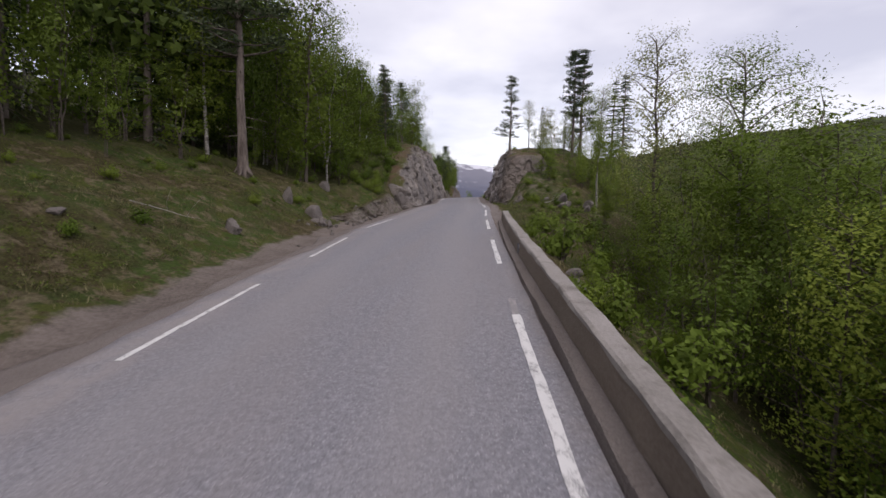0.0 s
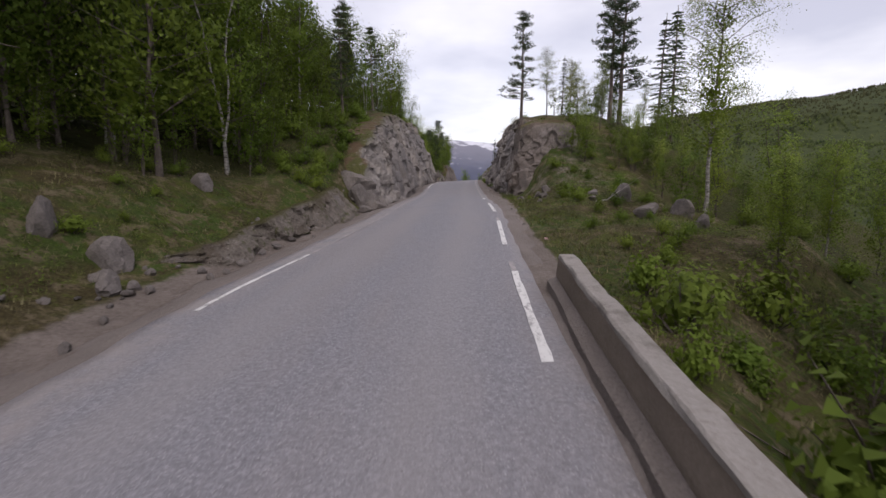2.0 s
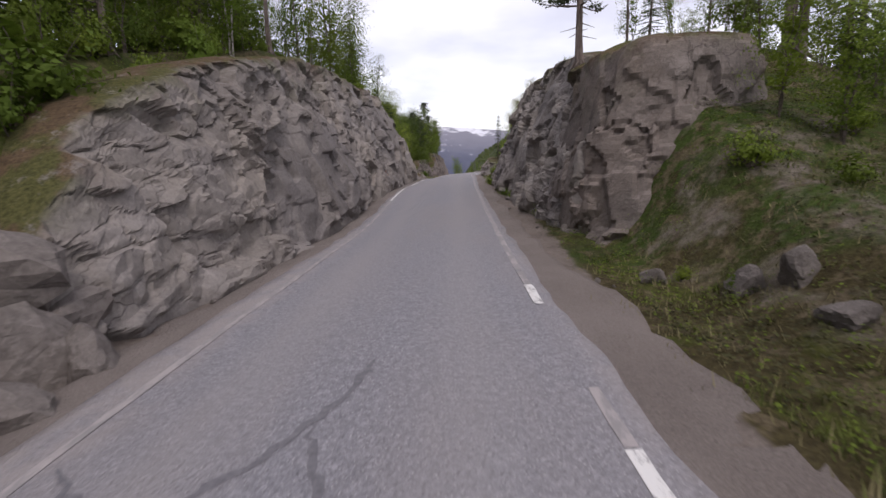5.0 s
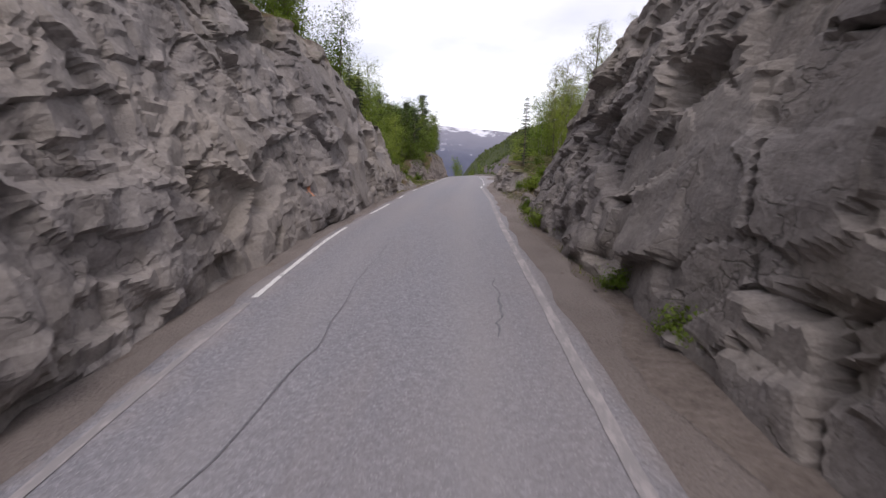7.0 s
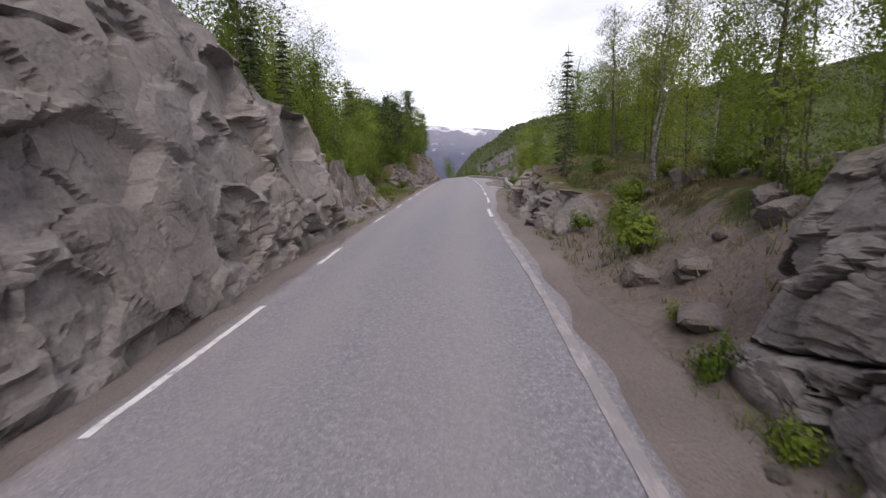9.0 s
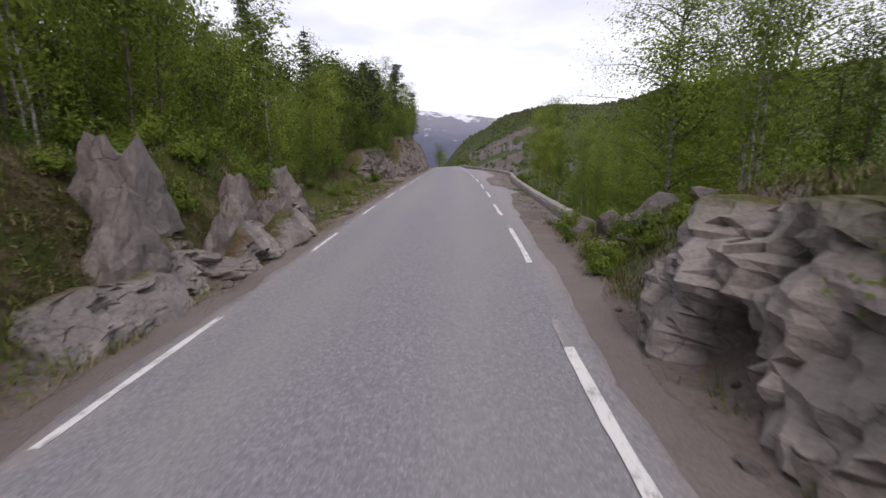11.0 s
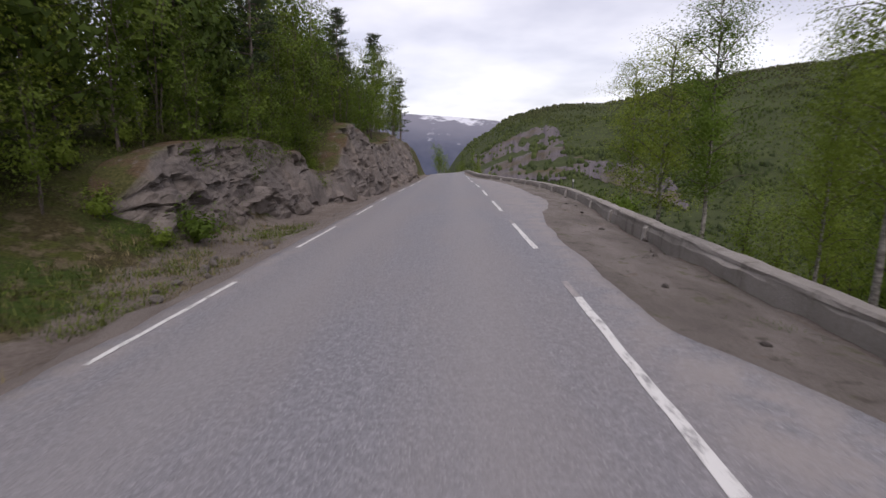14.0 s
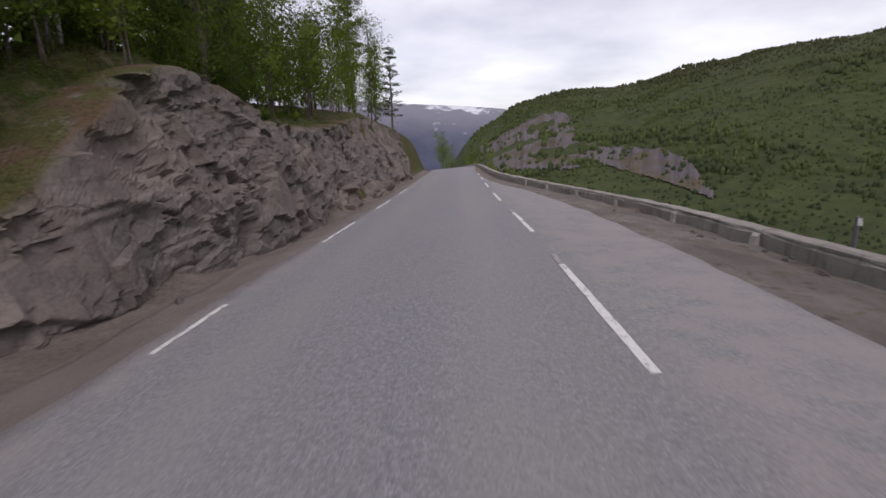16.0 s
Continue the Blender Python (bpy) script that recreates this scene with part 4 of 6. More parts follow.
rock_face("rock_cut_2", "dark jagged rock knoll on the valley side of the road", 34.6, 54.5, lambda y: right_line(y) + glide(y, [(31, 1.5), (36, 1.4), (44, 1.0), (50, 0.95), (54, 1.1)]), lambda y: np.maximum(right_rise(y) + 0.1, 0.3), 0.36, 2.0, 0.056, 211, dip=-0.6, side=1, amp=1.0, taper=1.5, overhang=0.12)
rock_face("rock_cut_3", "low soil and rock bank with loose stones beside the road", 57.0, 68.5, lambda y: right_line(y) + glide(y, [(57, 1.1), (62, 0.8), (68, 1.1)]), lambda y: np.maximum(right_rise(y) - 0.2, 0.2), 0.5, 1.6, 0.07, 307, dip=0.8, side=1, amp=1.3, fine=1.3)
rock_face("rock_cut_4", "jagged grey rock outcrop with moss on top behind a soil verge", 94.5, 124.5, lambda y: left_line(y) - glide(y, [(94, 3.2), (99, 2.8), (106, 2.1), (110, 1.5), (125, 1.3), (150, 1.2)]), lambda y: np.maximum(left_rise(y) + 0.1, 0.3), 0.28, 2.4, 0.06, 401, dip=0.5, overhang=0.05, material=DARK_ROCK, fine=0.95, amp=1.15, taper=1.5)
rock_face("rock_cut_6", "far end of the mossy grey rock outcrop beside the road", 122.5, 150.0, lambda y: left_line(y) - glide(y, [(94, 2.6), (99, 2.3), (106, 1.8), (110, 1.35), (125, 1.3), (150, 1.2)]), lambda y: np.maximum(left_rise(y) + 0.1, 0.3), 0.42, 2.4, 0.14, 431, dip=0.7, overhang=0.05, material=DARK_ROCK, fine=0.75, amp=1.5)
rock_face("rock_cut_5", "pale sloping rock slab standing out of the heathery bank", 64.6, 78.6, lambda y: left_edge(y) - glide(y, [(64, 0.62), (71, 0.5), (73, 0.55), (75, 0.95), (77.4, 1.6), (78.6, 1.8)]), lambda y: glide(y, [(64.6, 1.2), (67, 0.6), (68.2, 0.9), (69.2, 0.4), (70.4, 0.85), (71.2, 0.4), (72.4, 0.85), (73.2, 0.6), (75, 1.15), (76.6, 1.45), (77.2, 1.5), (77.9, 0.8), (78.6, 0.25)]), 0.75, 0.7, 0.066, 451, dip=0.3, amp=1.1, taper=0.8, fine=1.5)


def knoll(name, label, cx, cy, rx, ry_, top, lean, seed):
    """The rounded end of a rock spur: steep broken sides all round and a mossy crown."""
    q, s = np.linspace(0, 2 * math.pi, 260), np.r_[np.linspace(-0.25, 1, 64), 1 + np.linspace(0, 1, 16)[1:]]
    Q, S = np.meshgrid(q, s, indexing="ij")
    t, over = np.clip(S, -0.25, 1), np.clip(S - 1, 0, 1)
    cq, sq = np.cos(Q), np.sin(Q)
    n = (np.abs(cq) ** 3 + np.abs(sq) ** 3) ** (-1 / 3)
    k = (1 - lean * np.sign(t) * np.abs(t) ** 1.3) * (1 - 0.93 * over)
    base = float(road_z(cy)) - 0.1
    Z = base + top * np.where(t < 0.8, t, 0.8 + 0.2 * np.sin((t - 0.8) / 0.2 * np.pi / 2)) + 0.35 * over * (2 - over)
    ax, ay = cx + rx * n * k * cq, cy + ry_ * n * k * sq
    run = 3.2 * np.abs(((Q / math.pi - 0.5) % 2) - 1)
    disp, tone, wave = broken(ax, run * 2.0 + ay * 0.3, Z, seed, -0.5)
    disp = 0.85 * disp * (1 - 0.8 * over)
    X, Y = ax + disp * cq * n * 0.8, ay + disp * sq * n * 0.8
    moss = np.clip(ease(0.86, 1.05, S) + 0.3 * ease(0.5, 1.0, S) * (wave > 0.1), 0, 1)
    return tagged(new(name, mesh_of(name, np.stack([X, Y, Z + 0.1 * disp], -1).reshape(-1, 3), grid_faces(*X.shape), DARK_ROCK, False, moss=moss, tone=tone)), label, "rock face", kind="structure")


knoll("rock_knoll", "rounded brown grey end of the rock spur with mossy top", 4.75, 37.5, 2.1, 3.0, 3.7, 0.3, 263)
rock_face("bank_1", "cut bank of brown soil and stones beside the road", 17.5, 31.0, lambda y: left_edge(y) - glide(y, [(17, 1.0), (24, 0.85), (31, 0.75)]), lambda y: glide(y, [(17, 0.4), (21, 0.6), (25, 0.9), (31, 1.25)]), 0.8, 1.0, 0.07, 151, dip=0.1, amp=0.6, material=BANK, fine=1.3)


# ---- loose stones ----
def boulder_mesh(seed, detail=2, squash=(1, 1, 0.75)):
    bm = bmesh.new()
    bmesh.ops.create_icosphere(bm, subdivisions=detail, radius=0.5)
    co = np.array([v.co[:] for v in bm.verts])
    rng = np.random.default_rng(seed)
    planes = rng.normal(0, 1, (11, 3))
    planes /= np.linalg.norm(planes, axis=1, keepdims=True)
    cut = rng.uniform(0.55, 0.95, 11)
    face = (co / 0.5) @ planes.T
    rad = np.min(np.where(face > 0.12, cut / np.maximum(face, 0.12), 1.35), 1)
    rad = np.minimum(rad, 1.25) + 0.07 * chips(co[:, 0] * 5 + co[:, 2] * 3, co[:, 1] * 5 - co[:, 2] * 2, seed) + 0.05 * fractal(co[:, 0] * 4 + seed, co[:, 1] * 4, co[:, 2] * 4, 2, seed)
    for v, r in zip(bm.verts, rad):
        v.co = Vector((v.co.x * r * squash[0], v.co.y * r * squash[1], v.co.z * r * squash[2]))
    me = bpy.data.meshes.new("boulder")
    bm.to_mesh(me)
    bm.free()
    me.materials.append(STONE)
    return me


BOULDERS = [boulder_mesh(500 + n, 3, q) for n, q in enumerate([(1, 1, 0.7), (1.2, 0.8, 0.9), (0.8, 1.1, 1.1), (1, 0.9, 0.6), (0.7, 0.7, 1.4)])]


def spire_mesh(seed, lean=0.2):
    """A split slab of rock standing on end, broken to a ragged edge at the top."""
    bm = bmesh.new()
    bmesh.ops.create_cube(bm, size=1.0)
    bmesh.ops.subdivide_edges(bm, edges=bm.edges[:], cuts=9, use_grid_fill=True)
    co = np.array([v.co[:] for v in bm.verts])
    x, y, z = co.T
    t = z + 0.5
    top = 0.62 + 0.38 * chips(y * 3.1 + 0.3 + seed, x * 1.5 + seed * 0.7, seed)
    rough = 0.2 * chips(y * 2.7 + z * 1.9, x * 3.1 - z * 2.3 + y, seed + 1) + 0.13 * chips(y * 6.1 - z * 3.7, x * 5.3 + z * 6.1, seed + 2)
    narrow = 1 - 0.5 * t**1.4
    nx, ny, nz = x * 0.6 * narrow * (1 + rough), y * narrow * (1 + 0.8 * rough) + lean * t, t * top * (1 + 0.25 * rough) - 0.1
    for v, q in zip(bm.verts, np.stack([nx, ny, nz], -1)):
        v.co = q
    me = bpy.data.meshes.new("rock_spire")
    bm.to_mesh(me)
    bm.free()
    me.materials.append(STONE)
    return me


def slab_mesh(seed):
    """A broad pointed slab, steep and smooth on its long face, falling away to a low end."""
    bm = bmesh.new()
    bmesh.ops.create_cube(bm, size=1.0)
    bmesh.ops.subdivide_edges(bm, edges=bm.edges[:], cuts=15, use_grid_fill=True)
    co = np.array([v.co[:] for v in bm.verts])
    x, y, z = co.T
    t = z + 0.5
    top = np.interp(y, [-0.5, -0.24, -0.13, -0.05, 0.15, 0.5], [0.5, 0.62, 0.93, 1.0, 0.58, 0.12]) + 0.05 * chips(y * 9.0, x * 2.0, seed)
    rough = 0.07 * chips(y * 4.1 + z * 1.3, z * 3.1 - y * 1.7, seed + 1) + 0.045 * chips(y * 9.1 - z * 4.7, z * 8.3, seed + 2) + 0.03 * fractal(x * 6, y * 9, z * 7, 3, seed)
    narrow = 1 - 0.72 * t
    ends = 1 - 0.1 * t
    for v, q in zip(bm.verts, np.stack([x * narrow - 0.16 * t + rough * (0.6 + np.abs(x)), y * ends + 0.25 * rough, t * top - 0.1], -1)):
        v.co = q
    me = bpy.data.meshes.new("rock_slab")
    bm.to_mesh(me)
    bm.free()
    me.materials.append(STONE)
    return me


SPIRES = [spire_mesh(540 + n, q) for n, q in enumerate((0.25, -0.2, 0.1))]
PEBBLES = [boulder_mesh(520 + n, 2, q) for n, q in enumerate([(1, 1, 0.7), (1.2, 0.8, 0.9), (0.8, 1.1, 1.1), (1, 0.9, 0.6), (0.7, 0.7, 1.4)])]


def boulder(x, y, size, shape=0, turn=0.0, label="grey angular stone lying on the roadside bank", stretch=(1, 1, 1), sunk=0.2):
    ob = new("boulder", (BOULDERS if size > 0.35 else PEBBLES)[shape])
    z = float(ground_z(x, y)) + size * stretch[2] * (0.35 - sunk)
    ob.matrix_basis = pose(x, y, z, 0, 0, turn) @ Matrix.Diagonal((size * stretch[0], size * stretch[1], size * stretch[2], 1))
    return tagged(ob, label, "stone", "roadside stones")


rs = random.Random(5)
for x, y, size, shape in [(-6.5, 18.4, 0.75, 4), (-5.5, 18.6, 0.62, 2), (-4.95, 17.7, 0.5, 1), (-5.3, 18.1, 0.35, 0), (-6.6, 23.6, 0.5, 2), (-5.6, 12.2, 0.5, 1), (-6.9, 8.3, 0.3, 3), (-4.6, 21.5, 0.5, 0), (-4.4, 23.5, 0.55, 1), (-4.7, 24.6, 0.7, 3), (-4.2, 26.4, 0.6, 0), (-4.0, 27.6, 0.8, 1),
                          (5.2, 23.4, 0.6, 0), (5.9, 22.0, 0.5, 1), (4.6, 26.6, 0.35, 3), (5.0, 28.0, 0.4, 0), (6.6, 24.6, 0.6, 2), (3.0, 32.6, 0.42, 0), (3.6, 31.6, 0.45, 1), (2.5, 1.7, 0.55, 0), (2.65, 2.4, 0.4, 1), (2.8, 2.9, 0.42, 3), (3.0, 1.4, 0.5, 2), (3.2, 11.4, 0.5, 1), (3.3, 12.4, 0.6, 3), (-3.35, 30.4, 1.1, 1), (-3.05, 29.6, 0.85, 0), (-3.6, 31.0, 1.35, 3), (-3.7, 29.9, 1.2, 1), (-3.25, 28.8, 0.7, 3), (-4.1, 30.7, 1.5, 0), (-2.95, 30.5, 0.7, 1), (4.0, 72.6, 0.5, 1), (4.4, 73.4, 0.6, 0), (3.6, 73.8, 0.3, 2), (2.6, 4.1, 0.3, 0), (2.5, 5.2, 0.35, 1), (2.7, 6.2, 0.3, 2), (2.6, 7.4, 0.28, 0), (2.9, 8.3, 0.4, 1), (2.8, 9.6, 0.3, 3), (3.0, 10.6, 0.45, 2), (3.6, 30.2, 0.4, 0), (4.1, 29.2, 0.3, 1), (3.2, 28.4, 0.25, 2), (3.9, 31.2, 0.5, 1), (5.8, 27.4, 0.8, 1),
                          (-6.4, 86.0, 0.5, 0), (-4.0, 78.4, 0.35, 3), (-3.5, 80.4, 0.3, 0), (4.5, 69.8, 0.8, 1), (4.15, 70.9, 0.6, 0), (3.9, 69.2, 0.5, 3), (3.7, 71.6, 0.4, 1), (4.7, 68.7, 0.6, 3), (4.2, 69.5, 0.4, 4), (4.6, 70.6, 0.45, 3), (4.9, 69.2, 0.5, 0), (3.8, 70.2, 0.3, 2), (4.3, 71.7, 0.45, 2)]:
    boulder(x, y, size, shape, rs.uniform(0, 360))
for n, (x, y, wide, high, turn) in enumerate([(-3.6, 74.7, 0.75, 1.4, 15), (-3.55, 73.5, 0.8, 0.9, -30), (-3.4, 72.4, 1.0, 1.1, 25), (-3.5, 71.1, 1.2, 1.2, 5), (-3.3, 69.7, 1.0, 0.9, -15), (-3.8, 68.3, 1.6, 2.2, 12), (-3.3, 67.2, 1.2, 1.4, -8)], 2):
    ob = new("rock_spire", SPIRES[n % 3])
    ob.matrix_basis = pose(x, y, float(ground_z(x, y)) - 0.1, 0, 0, turn) @ Matrix.Diagonal((wide, wide, high, 1))
    tagged(ob, "pale pointed rock slab standing out of the mossy bank", "stone", "roadside stones")
slab = new("rock_slab", slab_mesh(551))
slab.matrix_basis = pose(-4.05, 76.9, float(ground_z(-4.2, 76.7)) - 0.1, 0, 0, 3) @ Matrix.Diagonal((1.5, 3.7, 1.92, 1))
tagged(slab, "broad pale pointed rock slab at the end of the bank", "stone", "roadside stones")
for x, y, size, shape, turn in [(3.95, 70.35, 0.75, 1, 40), (4.5, 70.9, 0.65, 0, 160), (3.6, 69.6, 0.45, 3, 80), (4.9, 70.2, 0.6, 1, 220)]:
    boulder(x, y, size, shape, turn, "pale angular boulder on the soil heap", sunk=0.12)
for n in range(26):
    y = rs.uniform(52.6, 58.5)
    boulder(float(right_edge(y)) + rs.uniform(0.9, 3.4), y, rs.uniform(0.12, 0.5), rs.choice((0, 1, 3)), rs.uniform(0, 360), "broken stone in the soil slope", sunk=0.2)
for n in range(36):
    y = rs.uniform(77, 98)
    boulder(float(left_edge(y)) - rs.uniform(0.4, 1.7), y, rs.uniform(0.08, 0.3), rs.randrange(4), rs.uniform(0, 360), "pale stone at the grassy road edge", sunk=0.15)
for n in range(60):
    y = rs.uniform(16, 30.5)
    boulder(float(left_edge(y)) - rs.uniform(0.7, 2.1), y, rs.uniform(0.07, 0.28), rs.randrange(4), rs.uniform(0, 360), "stone loosened from the soil bank", sunk=0.12)
for n in range(46):
    y = rs.uniform(75, 118)
    x = float(parapet_x(y)) - rs.uniform(0.15, 1.0) ** 1.6 - 0.1
    boulder(x, y, rs.uniform(0.05, 0.15), rs.randrange(4), rs.uniform(0, 360), "small broken stone fallen at the parapet foot", sunk=0.1)
for n in range(70):
    y = rs.uniform(2, 130)
    left = rs.random() < 0.6
    x = float(left_edge(y)) - rs.uniform(0.4, 1.1) if left else float(right_edge(y)) + rs.uniform(0.4, 0.9)
    if not left and (y > 72 or y < 19):
        continue
    boulder(x, y, rs.uniform(0.05, 0.2), rs.randrange(4), rs.uniform(0, 360), "small grey stone in the gravel verge", sunk=0.15)


# ---- trees ----
def tube(path, radii, sides=6):
    """Vertices and faces of a tapered stem along a path."""
    v, f = [], []
    for i, (p, r) in enumerate(zip(path, radii)):
        d = (path[min(i + 1, len(path) - 1)] - path[max(i - 1, 0)]).normalized()
        a = d.orthogonal().normalized()
        b = d.cross(a)
        for s in range(sides):
            q = 2 * math.pi * s / sides
            v.append(p + (a * math.cos(q) + b * math.sin(q)) * r)
        if i:
            o = (i - 1) * sides
            f += [[o + s, o + (s + 1) % sides, o + sides + (s + 1) % sides, o + sides + s] for s in range(sides)]
    return v, f


def joined(pieces):
    v, f = [], []
    for pv, pf in pieces:
        o = len(v)
        v += [tuple(p) for p in pv]
        f += [[i + o for i in q] for q in pf]
    return v, f


def leaf_cloud(centres, rng, size, spread, per, droop=0.0, flatten=0.75, rooted=True):
    """Small bent leaves scattered round twig points."""
    n = len(centres) * per
    c = np.repeat(np.asarray(centres), per, 0) + rng.normal(0, 1, (n, 3)) * spread * (1, 1, flatten)
    c[:, 2] -= droop * np.abs(rng.normal(0, 1, n)) * spread
    # leaves lie roughly along the outside of the crown
    axis = np.array([np.median(c[:, 0]), np.median(c[:, 1]), np.percentile(c[:, 2], 35)]) if rooted else c - (0, 0, 1)
    face = (c - axis) / (np.ptp(c, axis=0) / 2 + 1e-6 if rooted else 1)
    face = face / (np.linalg.norm(face, axis=1, keepdims=True) + 1e-6) + rng.normal(0, 0.36, (n, 3)) + (0, 0, 0.12)
    a = np.cross(face, rng.normal(0, 1, (n, 3)))
    a /= np.linalg.norm(a, axis=1, keepdims=True)
    b = np.cross(face, a)
    b /= np.linalg.norm(b, axis=1, keepdims=True)
    rim = np.hypot(c[:, 0], c[:, 1]) / (np.percentile(np.hypot(c[:, 0], c[:, 1]), 88) + 1e-6)
    up = (c[:, 2] - c[:, 2].min()) / (np.ptp(c[:, 2]) + 1e-6)
    outer = np.clip(np.maximum(rim, (up - 0.55) * 2.4), 0, 1)[:, None] if rooted else 0.6
    s = size * rng.uniform(0.55, 1.35, (n, 1)) * (1.75 - 1.1 * outer)
    v = np.stack([c - a * s * 0.55, c + (b * 0.5 + a * 0.25) * s, c + (a * 0.5 - b * 0.3) * s], 1).reshape(-1, 3)
    return v, np.arange(3 * n).reshape(-1, 3)


def stem_path(rr, height, bend, n=9):
    d = Vector((rr.uniform(-1, 1), rr.uniform(-1, 1), 0)) * bend
    k = [Vector((rr.uniform(-1, 1), rr.uniform(-1, 1), 0)) * bend * 0.16 for _ in range(n)]
    return [Vector((0, 0, height * i / (n - 1))) + d * (i / (n - 1)) ** 1.5 + k[i] * (i > 0) for i in range(n)]


def along(path, t):
    s = t * (len(path) - 1)
    i = min(int(s), len(path) - 2)
    return path[i].lerp(path[i + 1], s - i)


def birch(seed, height, crown_from, width, leaves, leaf_mat, bark, label, stems=1, leaf=0.125, name="birch_tree", spread=0.13, per=18):
    rr, rng = random.Random(seed), np.random.default_rng(seed)
    root = thing(name, label, "tree")
    pieces, twigs, tips = [], [], []
    for s in range(stems):
        path = stem_path(rr, height * rr.uniform(0.85, 1.0), height * (0.035 + 0.07 * (stems > 1)))
        foot = Vector((rr.uniform(-0.2, 0.2), rr.uniform(-0.2, 0.2), 0)) * (stems > 1)
        path = [p + foot for p in path]
        r0 = height * 0.0085 * (0.75 if stems > 1 else 1)
        path[0].z -= 0.5
        pieces.append(tube(path, [r0 * (1.25 if i == 0 else 1) * (1 - 0.9 * i / (len(path) - 1)) + 0.006 for i in range(len(path))], 7 if stems < 2 else 5))
        for b in range(int(leaves / stems)):
            t = crown_from + (1 - crown_from) * ((b + rr.random()) / (leaves / stems))
            p = along(path, min(t, 0.995))
            q = b * 2.4 + rr.uniform(-0.5, 0.5)
            taper = math.sin(math.pi * min(1, 0.18 + 0.85 * (t - crown_from) / (1 - crown_from))) ** 0.7
            ln = width * (0.35 + 0.65 * taper) * rr.uniform(0.6, 1.15)
            rise = ln * rr.uniform(0.25, 0.8)
            e = p + Vector((math.cos(q) * ln, math.sin(q) * ln, rise))
            m = p.lerp(e, 0.5) + Vector((0, 0, ln * 0.12))
            twigs.append(tube([p, m, e] if per > 30 else [p, e], [r0 * 0.32, r0 * 0.2, 0.004] if per > 30 else [r0 * 0.3, 0.004], 3))
            for k in range(4):
                w = p.lerp(m, k / 2) if k < 2 else m.lerp(e, (k - 1) / 2)
                if k:
                    tips.append(w + Vector((rr.gauss(0, 0.08), rr.gauss(0, 0.08), rr.gauss(0, 0.06))) * width)
            for k in range(1 + (b % 2)):
                a2 = q + rr.uniform(-1.1, 1.1)
                e2 = m + Vector((math.cos(a2), math.sin(a2), rr.uniform(-0.2, 0.7))) * ln * 0.5
                tips.append(e2)
    part("trunk", mesh_of("trunk", *joined(pieces), bark, True), root)
    part("branchwork", mesh_of("branchwork", *joined(twigs), TWIG_BARK, True), root)["kind"] = "stuff"
    part("crown", mesh_of("crown", *leaf_cloud([t[:] for t in tips], rng, leaf, spread * width, per, 0.4), leaf_mat), root)
    return root


